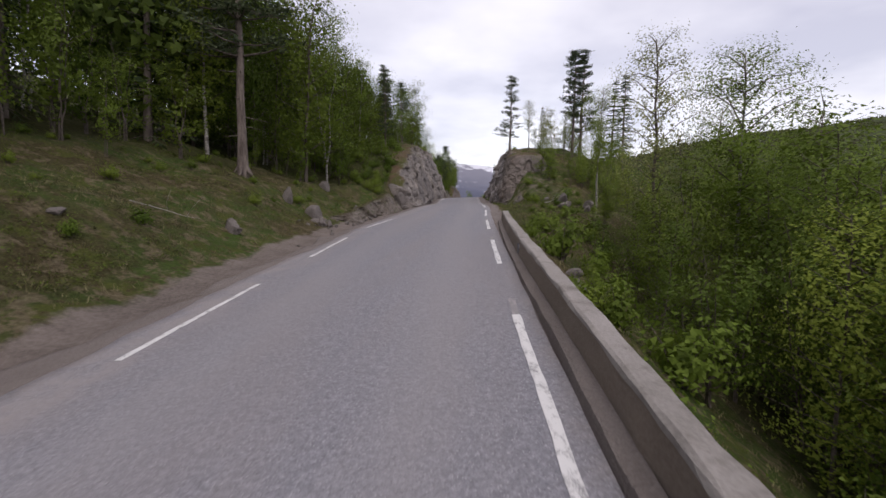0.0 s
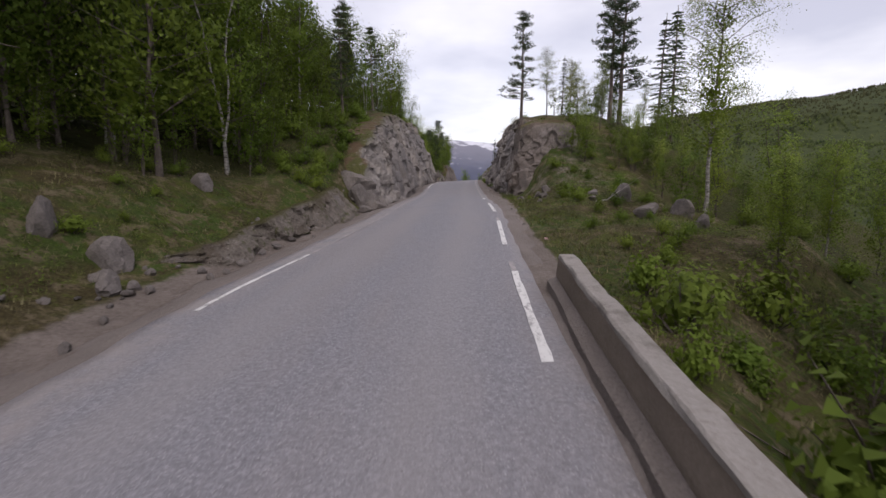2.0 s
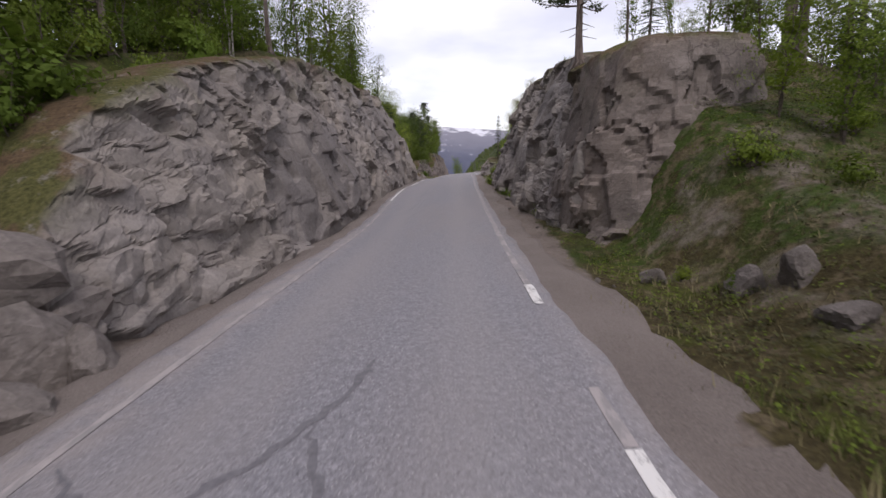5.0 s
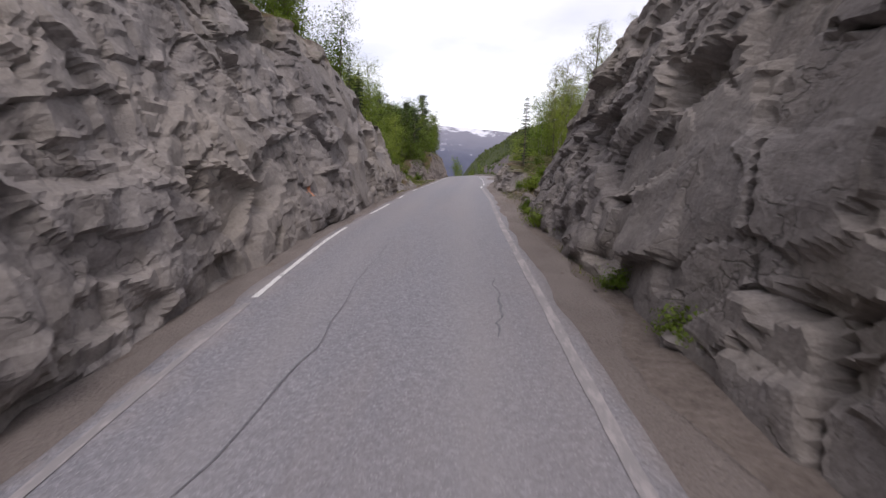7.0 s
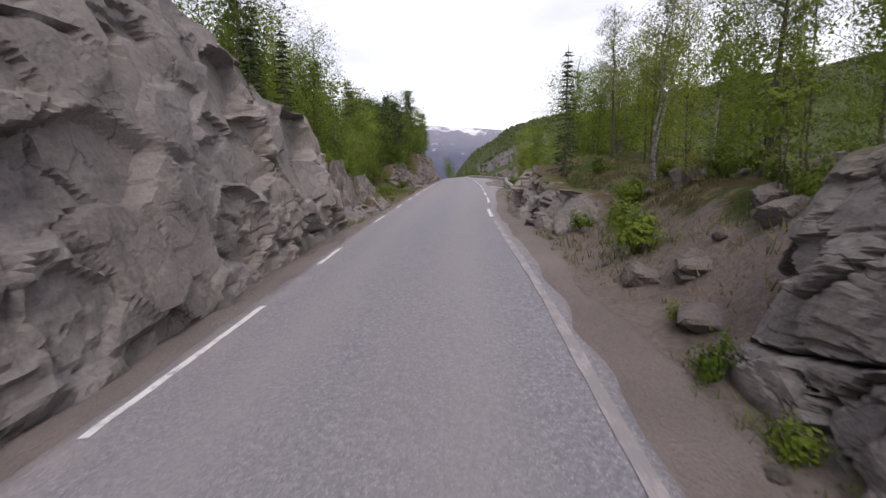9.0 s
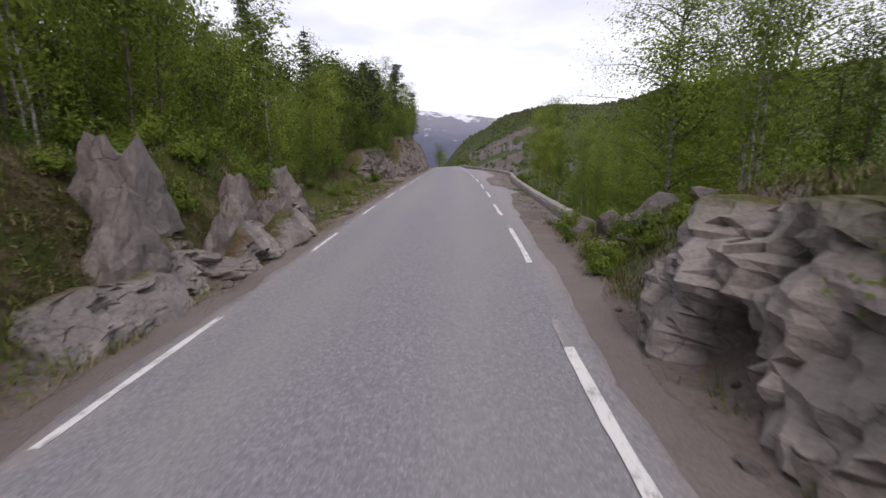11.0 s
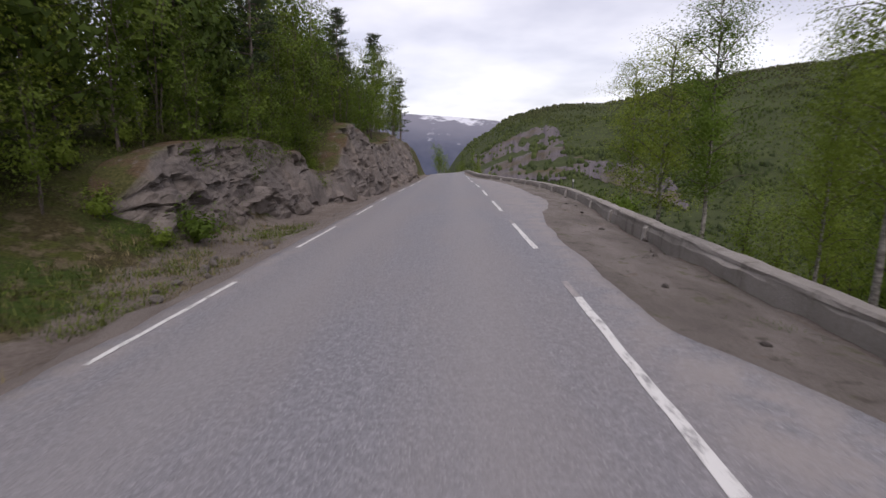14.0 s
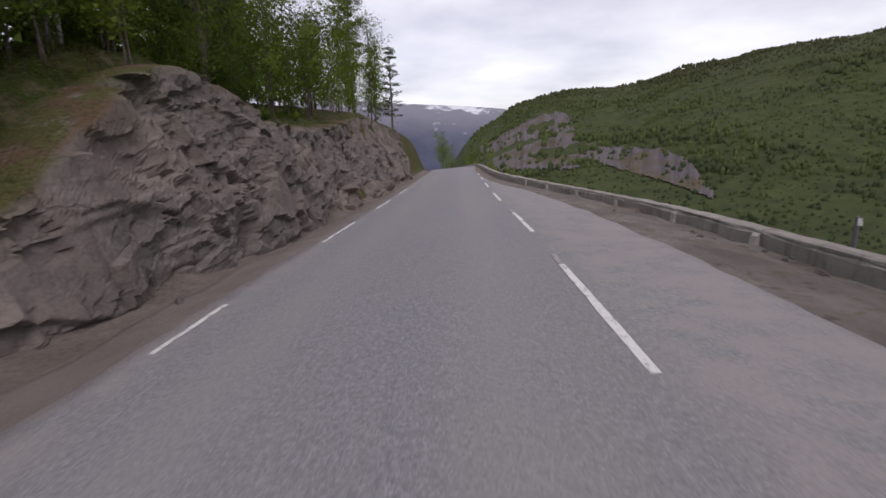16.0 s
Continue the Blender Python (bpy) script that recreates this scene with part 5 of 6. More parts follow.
def pine(seed, height, crown_from, width, label, whorls=16, name="pine_tree", per=16, gap=0.0):
    rr, rng = random.Random(seed), np.random.default_rng(seed)
    root = thing(name, label, "tree")
    path = stem_path(rr, height, height * 0.03)
    path[0].z -= 0.5
    r0 = height * 0.0145
    trunk = [tube(path, [r0 * (1.45 if i == 0 else 1) * (1 - 0.88 * i / 8) + 0.01 for i in range(9)], 9)]
    limbs, tips = [], []
    for k in range(7):
        p = along(path, rr.uniform(0.12, crown_from))
        q = rr.uniform(0, 6.3)
        limbs.append(tube([p, p + Vector((math.cos(q), math.sin(q), -0.1)) * width * rr.uniform(0.15, 0.5)], [0.02, 0.006], 4))
    for w in range(whorls):
        t = crown_from + (1 - crown_from) * (w + 0.3) / whorls
        p = along(path, min(t, 0.99))
        size = width * (1.05 - 0.85 * ((t - crown_from) / (1 - crown_from)) ** 1.3) * rr.uniform(0.65, 1.15)
        for b in range(rr.choice((3, 4, 4, 5))):
            if rr.random() < gap:
                continue
            q = rr.uniform(0, 6.3)
            ln = size * rr.uniform(0.6, 1.1)
            e = p + Vector((math.cos(q) * ln, math.sin(q) * ln, ln * rr.uniform(-0.05, 0.35)))
            m = p.lerp(e, 0.55) + Vector((0, 0, -0.05 * ln))
            limbs.append(tube([p, m, e], [r0 * 0.28, r0 * 0.18, 0.005], 4))
            for s in (0.45, 0.65, 0.85, 1.0):
                c = p.lerp(e, s)
                tips.append(c + Vector((rr.gauss(0, 0.07), rr.gauss(0, 0.07), 0.04)) * width)
    for k in range(6):
        q = k * 1.05 + rr.uniform(-0.3, 0.3)
        d = Vector((math.cos(q), math.sin(q), 0))
        trunk.append(tube([Vector((0, 0, 0.28)) + d * r0 * 0.7, Vector((0, 0, 0.1)) + d * r0 * 1.5, d * r0 * rr.uniform(2.6, 4.0) - Vector((0, 0, 0.12))], [r0 * 0.42, r0 * 0.36, r0 * 0.15], 6))
    part("trunk", mesh_of("trunk", *joined(trunk), PINE_BARK, True), root)
    part("branchwork", mesh_of("branchwork", *joined(limbs), TWIG_BARK, True), root)["kind"] = "stuff"
    n = len(tips)
    c = np.repeat(np.array([t[:] for t in tips]), per, 0)
    d = rng.normal(0, 1, (n * per, 3))
    d[:, 2] = np.abs(d[:, 2]) * 0.7
    d /= np.linalg.norm(d, axis=1, keepdims=True)
    ln = rng.uniform(0.08, 0.2, (n * per, 1)) * (0.7 + 0.3 * width)
    b = np.cross(d, rng.normal(0, 1, d.shape))
    b /= np.linalg.norm(b, axis=1, keepdims=True)
    c = c + rng.normal(0, 0.075 * width, c.shape) * (1, 1, 0.45)
    v = np.stack([c - b * 0.028, c + b * 0.028, c + d * ln * 1.15 + b * 0.006], 1).reshape(-1, 3)
    part("crown", mesh_of("crown", v, np.arange(3 * n * per).reshape(-1, 3), NEEDLE), root)
    return root


def spruce(seed, height, width, label, whorls=30, name="spruce_tree", per=10):
    rr, rng = random.Random(seed), np.random.default_rng(seed)
    root = thing(name, label, "tree")
    path = stem_path(rr, height, height * 0.015)
    path[0].z -= 0.5
    r0 = height * 0.013
    part("trunk", mesh_of("trunk", *tube(path, [r0 * (1 - 0.92 * i / 8) + 0.008 for i in range(9)], 7), PINE_BARK, True), root)
    limbs, pts, dirs = [], [], []
    for w in range(whorls):
        t = 0.06 + 0.93 * w / whorls
        p = along(path, t) + Vector((0, 0, rr.uniform(-0.1, 0.1)))
        size = width * (1 - t) ** 0.8 * rr.uniform(0.8, 1.15) + 0.08
        for b in range(6):
            q = b * 1.05 + w * 0.7 + rr.uniform(-0.3, 0.3)
            ln = size * rr.uniform(0.7, 1.1)
            e = p + Vector((math.cos(q) * ln, math.sin(q) * ln, -ln * rr.uniform(0.1, 0.5) + 0.2 * ln * t * 2))
            limbs.append(tube([p, e], [r0 * 0.16, 0.004], 3))
            for s in range(per):
                f = 0.15 + 0.85 * (s + rr.random()) / per
                pts.append(p.lerp(e, f)[:])
                side = Vector((-math.sin(q), math.cos(q), 0)) * (1 if s % 2 else -1)
                dirs.append((side * 0.7 + (e - p).normalized() * 0.6 + Vector((rr.gauss(0, 0.2), rr.gauss(0, 0.2), -0.35)))[:])
    part("branchwork", mesh_of("branchwork", *joined(limbs), TWIG_BARK, True), root)["kind"] = "stuff"
    c, d = np.array(pts), np.array(dirs)
    ln = rng.uniform(0.1, 0.24, (len(c), 1)) * (0.6 + 0.35 * width)
    b = np.cross(d, rng.normal(0, 1, d.shape))
    b /= np.linalg.norm(b, axis=1, keepdims=True)
    v = np.stack([c - b * 0.03, c + b * 0.03, c + d * ln + b * 0.015, c + d * ln - b * 0.015], 1).reshape(-1, 3)
    part("crown", mesh_of("crown", v, np.arange(4 * len(c)).reshape(-1, 4), SPRUCE), root)
    return root


def bush(seed, size, leaf_mat, label, name="bush", twigs=16, per=14, leaf=0.09):
    rr, rng = random.Random(seed), np.random.default_rng(seed)
    root = thing(name, label, "bush")
    st, tips = [], []
    for k in range(twigs):
        q, el = rr.uniform(0, 6.3), rr.uniform(0.35, 1.45)
        ln = size * rr.uniform(0.5, 1.0)
        e = Vector((math.cos(q) * math.cos(el), math.sin(q) * math.cos(el), math.sin(el))) * ln
        m = e * 0.5 + Vector((0, 0, 0.08 * size))
        st.append(tube([Vector((0, 0, -0.1)), m, e], [0.012 * size, 0.008 * size, 0.003], 3))
        tips += [m[:], e[:], m.lerp(e, 0.5)[:]]
    part("branchwork", mesh_of("branchwork", *joined(st), TWIG_BARK), root)["kind"] = "stuff"
    part("leaves", mesh_of("leaves", *leaf_cloud(tips, rng, leaf, 0.13 * size, per, 0.1), leaf_mat), root)
    return root


B_LABEL = "slender birch with fresh spring-green leaves"
BIRCHES = [birch(1, 8.0, 0.2, 1.6, 34, BIRCH_LEAF, BIRCH_BARK, B_LABEL), birch(2, 8.0, 0.12, 1.8, 38, BIRCH_LEAF, BIRCH_BARK, B_LABEL, stems=2), birch(3, 8.0, 0.28, 1.4, 30, BIRCH_LEAF, BIRCH_BARK, B_LABEL), birch(4, 8.0, 0.08, 2.0, 42, DARK_LEAF, TWIG_BARK, "leafy green deciduous tree with dark stems", stems=2, name="deciduous_tree"), birch(5, 8.0, 0.06, 1.8, 42, DARK_LEAF, TWIG_BARK, "leafy green deciduous tree with dark stems", name="deciduous_tree")]
THIN = [birch(7, 8.0, 0.35, 1.25, 26, PALE_LEAF, TWIG_BARK, "airy birch with sparse pale young leaves", per=60, leaf=0.058, spread=0.13), birch(8, 8.0, 0.3, 1.4, 28, PALE_LEAF, BIRCH_BARK, "airy birch with sparse pale young leaves", per=60, leaf=0.058, spread=0.13, stems=2)]
SAPLINGS = [birch(9, 8.0, 0.05, 2.6, 20, DARK_LEAF, TWIG_BARK, "young leafy tree in the undergrowth", stems=3, name="sapling", per=13, leaf=0.225, spread=0.15), birch(10, 8.0, 0.1, 2.2, 18, BIRCH_LEAF, TWIG_BARK, "young leafy tree in the undergrowth", stems=2, name="sapling", per=13, leaf=0.215, spread=0.15)]
BRIGHT = [birch(16, 8.0, 0.1, 1.9, 40, BRIGHT_LEAF, TWIG_BARK, "leafy birch with bright yellow-green spring leaves", per=26, leaf=0.105, spread=0.13), birch(17, 8.0, 0.15, 1.6, 36, BRIGHT_LEAF, TWIG_BARK, "leafy birch with bright yellow-green spring leaves", per=26, leaf=0.105, spread=0.13, stems=2)]
FULL = [birch(18, 8.0, 0.2, 1.9, 44, BRIGHT_LEAF, BIRCH_BARK, "full birch with fine yellow-green leaves", per=72, leaf=0.062, spread=0.12), birch(19, 8.0, 0.3, 1.6, 40, BIRCH_LEAF, BIRCH_BARK, "full birch with fine yellow-green leaves", per=72, leaf=0.062, spread=0.12)]
BACKING = [birch(14, 8.0, 0.04, 2.5, 34, DEEP_LEAF, TWIG_BARK, "dense leafy tree, leaves darkened for shade deep in the wood", name="deciduous_tree", per=10, leaf=0.3, spread=0.2), birch(15, 8.0, 0.04, 2.2, 30, DEEP_LEAF, TWIG_BARK, "dense leafy tree, leaves darkened for shade deep in the wood", name="deciduous_tree", per=10, leaf=0.29, spread=0.2)]
PINES = [pine(11, 8.0, 0.36, 1.5, "dark green Scots pine with a bare lower trunk", whorls=18), pine(12, 8.0, 0.22, 1.45, "dark green Scots pine with a bare lower trunk", gap=0.15), pine(13, 8.0, 0.5, 1.3, "crooked dark Scots pine with open crown", whorls=11, gap=0.2)]
SPRUCES = [spruce(21, 8.0, 1.3, "dark narrow spruce with drooping branches"), spruce(22, 8.0, 1.0, "dark narrow spruce with drooping branches", whorls=26)]
BUSHES = [bush(31, 1.0, BIRCH_LEAF, "low green leafy bush on the bank"), bush(32, 1.0, DARK_LEAF, "low dark green leafy bush on the bank"), bush(33, 1.0, BIRCH_LEAF, "low bright green sapling bush", twigs=18)]
used = set()


def plant(kind, x, y, height, turn=0.0, lean=(0, 0), z=None, wide=1.0, group="roadside trees"):
    """Set a tree of a kind on the ground. The first use takes the master itself."""
    k = height / 8.0 if kind not in BUSHES else height
    m = pose(x, y, float(ground_z(x, y)) if z is None else z, lean[0], lean[1], turn) @ Matrix.Diagonal((k * wide, k * wide, k, 1))
    if kind.name not in used:
        used.add(kind.name)
        kind.matrix_basis = m
        kind["group"] = group
        return kind
    ob = copy_thing(kind, m @ Matrix.Diagonal((1 / kind.scale.x, 1 / kind.scale.y, 1 / kind.scale.z, 1)))
    ob["group"] = group
    return ob


rt = random.Random(77)
# single trees that stand out
plant(PINES[0], -8.5, 18.9, 12.5, 40)
plant(PINES[2], -5.6, 43.0, 5.2, 10)
plant(PINES[1], -6.8, 41.0, 6.4, 70)
plant(SPRUCES[0], -3.9, 60.8, 3.6)
plant(SPRUCES[1], -4.9, 63.8, 3.2)
plant(SPRUCES[1], -5.0, 66.4, 4.6, 30)
plant(PINES[1], 3.75, 39.7, 6.3, 0, z=5.5)
plant(PINES[0], 8.6, 39.0, 8.0, 90)
plant(PINES[1], 9.3, 39.6, 8.3, 200)
plant(SPRUCES[0], 13.9, 43.5, 9.0)
plant(SPRUCES[1], 12.6, 42.5, 8.0)
plant(SPRUCES[1], 6.6, 42.5, 3.6)
plant(THIN[0], 5.4, 41.0, 4.4)
plant(FULL[1], 6.6, 23.4, 6.0)
plant(THIN[0], 6.6, 16.0, 9.4, 20)
plant(FULL[1], 8.4, 14.4, 9.6, 120)
plant(THIN[0], 9.0, 17.5, 8.0, 200)
plant(FULL[1], 12.4, 27.0, 4.4, 60)
plant(FULL[0], 13.6, 84.5, 12.0, 60, wide=1.2)
for kind, x, y, top, turn, wide in ((FULL[0], 10.2, 104.5, 8.3, 10, 1.15), (FULL[1], 10.1, 101.0, 8.3, 80, 1.0), (FULL[1], 11.2, 109.9, 7.8, 200, 1.0), (FULL[0], 7.2, 75.2, 9.2, 120, 1.3), (FULL[0], 8.8, 76.8, 8.6, 30, 1.3), (FULL[0], 9.4, 73.6, 8.8, 210, 1.3), (FULL[1], 6.9, 91.2, 6.5, 40, 1.0), (FULL[0], 12.5, 96.0, 6.6, 300, 1.1), (FULL[1], 13.0, 92.0, 7.0, 150, 1.1), (FULL[0], 10.6, 86.5, 5.8, 250, 1.0), (FULL[0], 7.2, 92.5, 5.4, 70, 0.75), (FULL[1], 7.6, 84.6, 5.1, 310, 0.8), (FULL[0], 7.0, 80.6, 4.7, 190, 0.8), (FULL[1], 9.6, 90.0, 6.3, 15, 0.85), (FULL[0], 11.2, 80.4, 6.0, 100, 0.9)):
    plant(kind, x, y, top - float(ground_z(x, y)), turn, wide=wide, group="trees below the parapet")
plant(FULL[0], 6.7, 88.4, 4.4, 30)
plant(FULL[1], 7.4, 88.2, 4.2, 130)
plant(SPRUCES[1], 3.6, 62.6, 3.3)
plant(THIN[1], 4.5, 59.0, 4.6, 40)
plant(THIN[0], 5.0, 56.5, 5.0, 140)
plant(PINES[1], -5.2, 166.0, 11.0)
plant(PINES[0], -7.2, 151.0, 13.0)


def in_view(lo, hi):
    """Trees on the valley slope reach a little above the road, more so farther off."""
    def height(x, y):
        v = x - float(right_edge(y))
        top = float(road_z(y)) + 1.7 + (0.4 + 0.17 * v) * rt.uniform(lo, hi)
        return max(1.8, top - float(ground_z(x, y)))
    return height


def scatter(n, kinds, where, heights, keep, group, gap=1.2):
    placed, tries = [], 0
    while len(placed) < n and tries < n * 30:
        tries += 1
        x, y = where()
        if not keep(x, y) or any((x - a) ** 2 + (y - b) ** 2 < gap * gap for a, b in placed):
            continue
        placed.append((x, y))
        plant(rt.choice(kinds), x, y, heights(x, y) if callable(heights) else rt.uniform(*heights), rt.uniform(0, 360), (rt.uniform(-3, 3), rt.uniform(-3, 3)), wide=rt.uniform(0.65, 1.1), group=group)


def left_of(y, a, b):
    return float(left_edge(y)) - rt.uniform(a, b)


def at_left(y0, y1, a, b):
    def pick():
        y = rt.uniform(y0, y1)
        return left_of(y, a, b), y
    return pick


def at_right(y0, y1, a, b):
    def pick():
        y = rt.uniform(y0, y1)
        return (float(parapet_x(y)) if y > 73 else float(right_edge(y))) + rt.uniform(a, b), y
    return pick


anywhere = lambda x, y: True  # noqa: E731
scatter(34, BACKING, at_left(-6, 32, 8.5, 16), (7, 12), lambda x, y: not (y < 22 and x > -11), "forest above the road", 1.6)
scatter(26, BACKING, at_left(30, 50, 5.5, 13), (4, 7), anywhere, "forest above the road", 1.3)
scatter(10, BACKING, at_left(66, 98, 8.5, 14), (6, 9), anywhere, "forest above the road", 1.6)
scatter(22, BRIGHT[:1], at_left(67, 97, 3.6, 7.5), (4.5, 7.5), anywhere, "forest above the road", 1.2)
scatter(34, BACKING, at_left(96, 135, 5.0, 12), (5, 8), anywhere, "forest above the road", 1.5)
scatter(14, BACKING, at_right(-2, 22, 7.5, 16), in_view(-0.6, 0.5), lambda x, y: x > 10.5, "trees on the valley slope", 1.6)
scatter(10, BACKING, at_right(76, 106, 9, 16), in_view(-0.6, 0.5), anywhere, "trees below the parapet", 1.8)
scatter(28, BIRCHES[3:] + BIRCHES + PINES[:2] + SPRUCES, at_left(-6, 30, 7.2, 16), (8, 13), lambda x, y: not (y < 22 and x > -9.8), "forest above the road", 1.3)
scatter(26, SAPLINGS, at_left(-4, 30, 6.0, 9.5), (2.4, 4.5), lambda x, y: not (y < 22 and x > -9.4), "undergrowth at the forest edge", 1.0)
scatter(20, BIRCHES, at_left(20, 34, 4.4, 9), (7, 10), anywhere, "forest above the road", 1.1)
scatter(14, SAPLINGS, at_left(21, 34, 4.2, 6.5), (1.6, 3.2), anywhere, "undergrowth at the forest edge", 0.9)
scatter(36, BIRCHES + PINES[:2], at_left(33, 64, 3.2, 9), (4.5, 7), anywhere, "forest above the road", 1.2)
scatter(30, SAPLINGS, at_left(28, 46, 4.6, 9), (2.2, 4.2), anywhere, "undergrowth on the rock", 0.9)
scatter(34, SAPLINGS, at_left(32, 62, 2.9, 5), (1.2, 2.6), anywhere, "undergrowth on the rock", 0.9)
scatter(10, BIRCHES, at_left(66, 77, 3.4, 9), (4, 6), anywhere, "forest above the road", 0.9)
scatter(28, BIRCHES + PINES[:1] + SPRUCES[:1], at_left(74, 98, 5.4, 12), (7, 10), anywhere, "forest above the road", 1.1)
scatter(22, SAPLINGS, at_left(74, 98, 4.0, 6.5), (2.0, 4.0), anywhere, "undergrowth at the forest edge", 0.9)
scatter(44, BIRCHES + PINES[:2], at_left(97, 150, 3.4, 9), (5.5, 8.5), anywhere, "forest above the road", 1.1)
scatter(54, SAPLINGS, at_left(96, 140, 3.3, 7.5), (1.6, 3.4), anywhere, "undergrowth on the rock", 0.9)
scatter(22, BIRCHES[3:4] + BRIGHT, at_right(-2, 20, 4.4, 15), in_view(-0.4, 1.3), lambda x, y: x > 5.8, "trees on the valley slope", 1.6)
scatter(18, BIRCHES[3:4] + BRIGHT, at_right(20, 35, 6.0, 17), in_view(-0.2, 1.2), lambda x, y: x > 7.8, "trees on the valley slope", 1.6)
scatter(17, BIRCHES[:1] + PINES[:1] + THIN, at_right(36, 54, 4.4, 14), (2.2, 4.0), anywhere, "trees on the valley slope", 1.2)
scatter(24, BIRCHES + THIN, at_right(52, 71, 2.6, 8), (2.6, 4.6), anywhere, "trees on the valley slope", 0.9)
scatter(26, BRIGHT, at_right(75, 104, 2.0, 12), in_view(-1.0, 0.45), anywhere, "trees below the parapet", 1.6)
scatter(22, BIRCHES, at_right(140, 200, 1.0, 14), (2.5, 4.5), anywhere, "trees below the parapet", 1.5)
scatter(26, BIRCHES, lambda: (rt.uniform(0.0, 13), rt.uniform(188, 225)), (5, 7.5), anywhere, "trees beyond the bend", 1.5)
scatter(22, BUSHES, at_left(29, 46, 2.7, 4.6), (0.5, 1.3), anywhere, "bushes on the rock", 0.5)
scatter(36, BUSHES, at_right(19, 34, 1.7, 6.5), (0.25, 0.7), anywhere, "bushes on the verge", 0.5)
scatter(18, BUSHES, at_right(-3, 18, 1.4, 4.5), (0.6, 1.6), anywhere, "bushes on the verge", 0.5)
scatter(18, SAPLINGS[:1], at_right(-4, 19, 3.4, 7.0), in_view(-1.6, -0.4), anywhere, "saplings below the wall", 0.9)
scatter(16, BIRCHES[3:], at_right(-3, 21, 4.0, 8.0), in_view(-0.8, 0.8), anywhere, "trees on the valley slope", 1.1)
scatter(24, BUSHES, at_right(-3, 18, 0.9, 2.6), (0.3, 0.8), anywhere, "bushes on the verge", 0.5)
scatter(12, SAPLINGS, at_right(26, 36, 6.4, 9.5), (1.6, 3.0), anywhere, "saplings on the verge", 0.8)
scatter(44, BUSHES, at_left(0, 30, 2.8, 8.0), (0.2, 0.55), anywhere, "bushes on the bank", 0.5)
scatter(20, BUSHES, at_right(38, 70, 0.9, 3.6), (0.25, 0.7), anywhere, "bushes on the verge", 0.5)
scatter(26, BUSHES, at_left(64, 98, 1.8, 5.0), (0.4, 1.1), anywhere, "bushes on the bank", 0.5)
scatter(14, BUSHES, at_right(73, 110, 0.5, 2.5), (0.4, 1.2), anywhere, "bushes below the parapet", 0.5)
scatter(22, BUSHES, at_left(27.5, 34, 2.2, 5.5), (0.35, 0.9), anywhere, "bushes on the bank", 0.5)
scatter(14, SAPLINGS, at_left(28, 34, 3.4, 6.5), (1.2, 2.4), anywhere, "undergrowth on the rock", 0.7)
scatter(14, BUSHES, at_right(52, 60, 0.9, 3.8), (0.3, 0.8), anywhere, "bushes on the verge", 0.5)
plant(SAPLINGS[1], 3.9, 54.6, 1.7, 30)
plant(SAPLINGS[0], 4.6, 56.0, 1.9, 130)
scatter(14, BRIGHT, at_right(53, 67, 2.4, 6.0), (2.6, 4.6), anywhere, "trees on the valley slope", 0.9)
scatter(14, BUSHES, at_left(66, 76, 1.6, 3.6), (0.4, 0.9), anywhere, "bushes on the bank", 0.5)
scatter(14, SAPLINGS, at_right(33, 43, 4.6, 8.0), (1.2, 2.2), anywhere, "saplings on the verge", 0.8)
scatter(16, BIRCHES[3:] + BRIGHT, at_right(32.5, 42, 5.4, 12.0), (1.5, 2.7), anywhere, "trees on the valley slope", 0.8)
scatter(7, SAPLINGS, at_right(31.5, 36.5, 3.8, 8.0), (1.4, 2.4), anywhere, "saplings on the verge", 0.7)
scatter(3, BRIGHT, at_right(31.5, 36.5, 4.4, 7.5), (1.8, 2.6), anywhere, "trees on the valley slope", 0.9)
scatter(14, BUSHES, at_left(104.2, 108.8, 2.5, 4.2), (0.5, 1.1), anywhere, "bushes on the rock", 0.4)
scatter(30, SAPLINGS, at_left(97, 116, 3.2, 7), (1.6, 3.2), anywhere, "undergrowth on the rock", 0.7)
scatter(9, SAPLINGS, at_left(105.0, 108.6, 3.3, 5.2), (1.8, 3.0), anywhere, "undergrowth on the rock", 0.6)
scatter(9, BUSHES, at_right(42, 54, 0.55, 1.0), (0.25, 0.5), anywhere, "bushes on the verge", 0.8)
scatter(16, BUSHES, at_right(66, 74.4, 0.6, 2.0), (0.3, 0.7), anywhere, "bushes on the verge", 0.5)
scatter(34, BIRCHES[3:] + SAPLINGS, at_left(97, 126, 2.9, 5.2), (2.8, 5.2), anywhere, "forest above the road", 0.9)
scatter(18, BUSHES, at_left(97, 125, 2.8, 4.6), (0.3, 0.8), anywhere, "bushes on the bank", 0.5)
scatter(16, BUSHES, at_left(30, 64, 2.4, 4.2), (0.3, 0.9), anywhere, "bushes on the rock", 0.5)


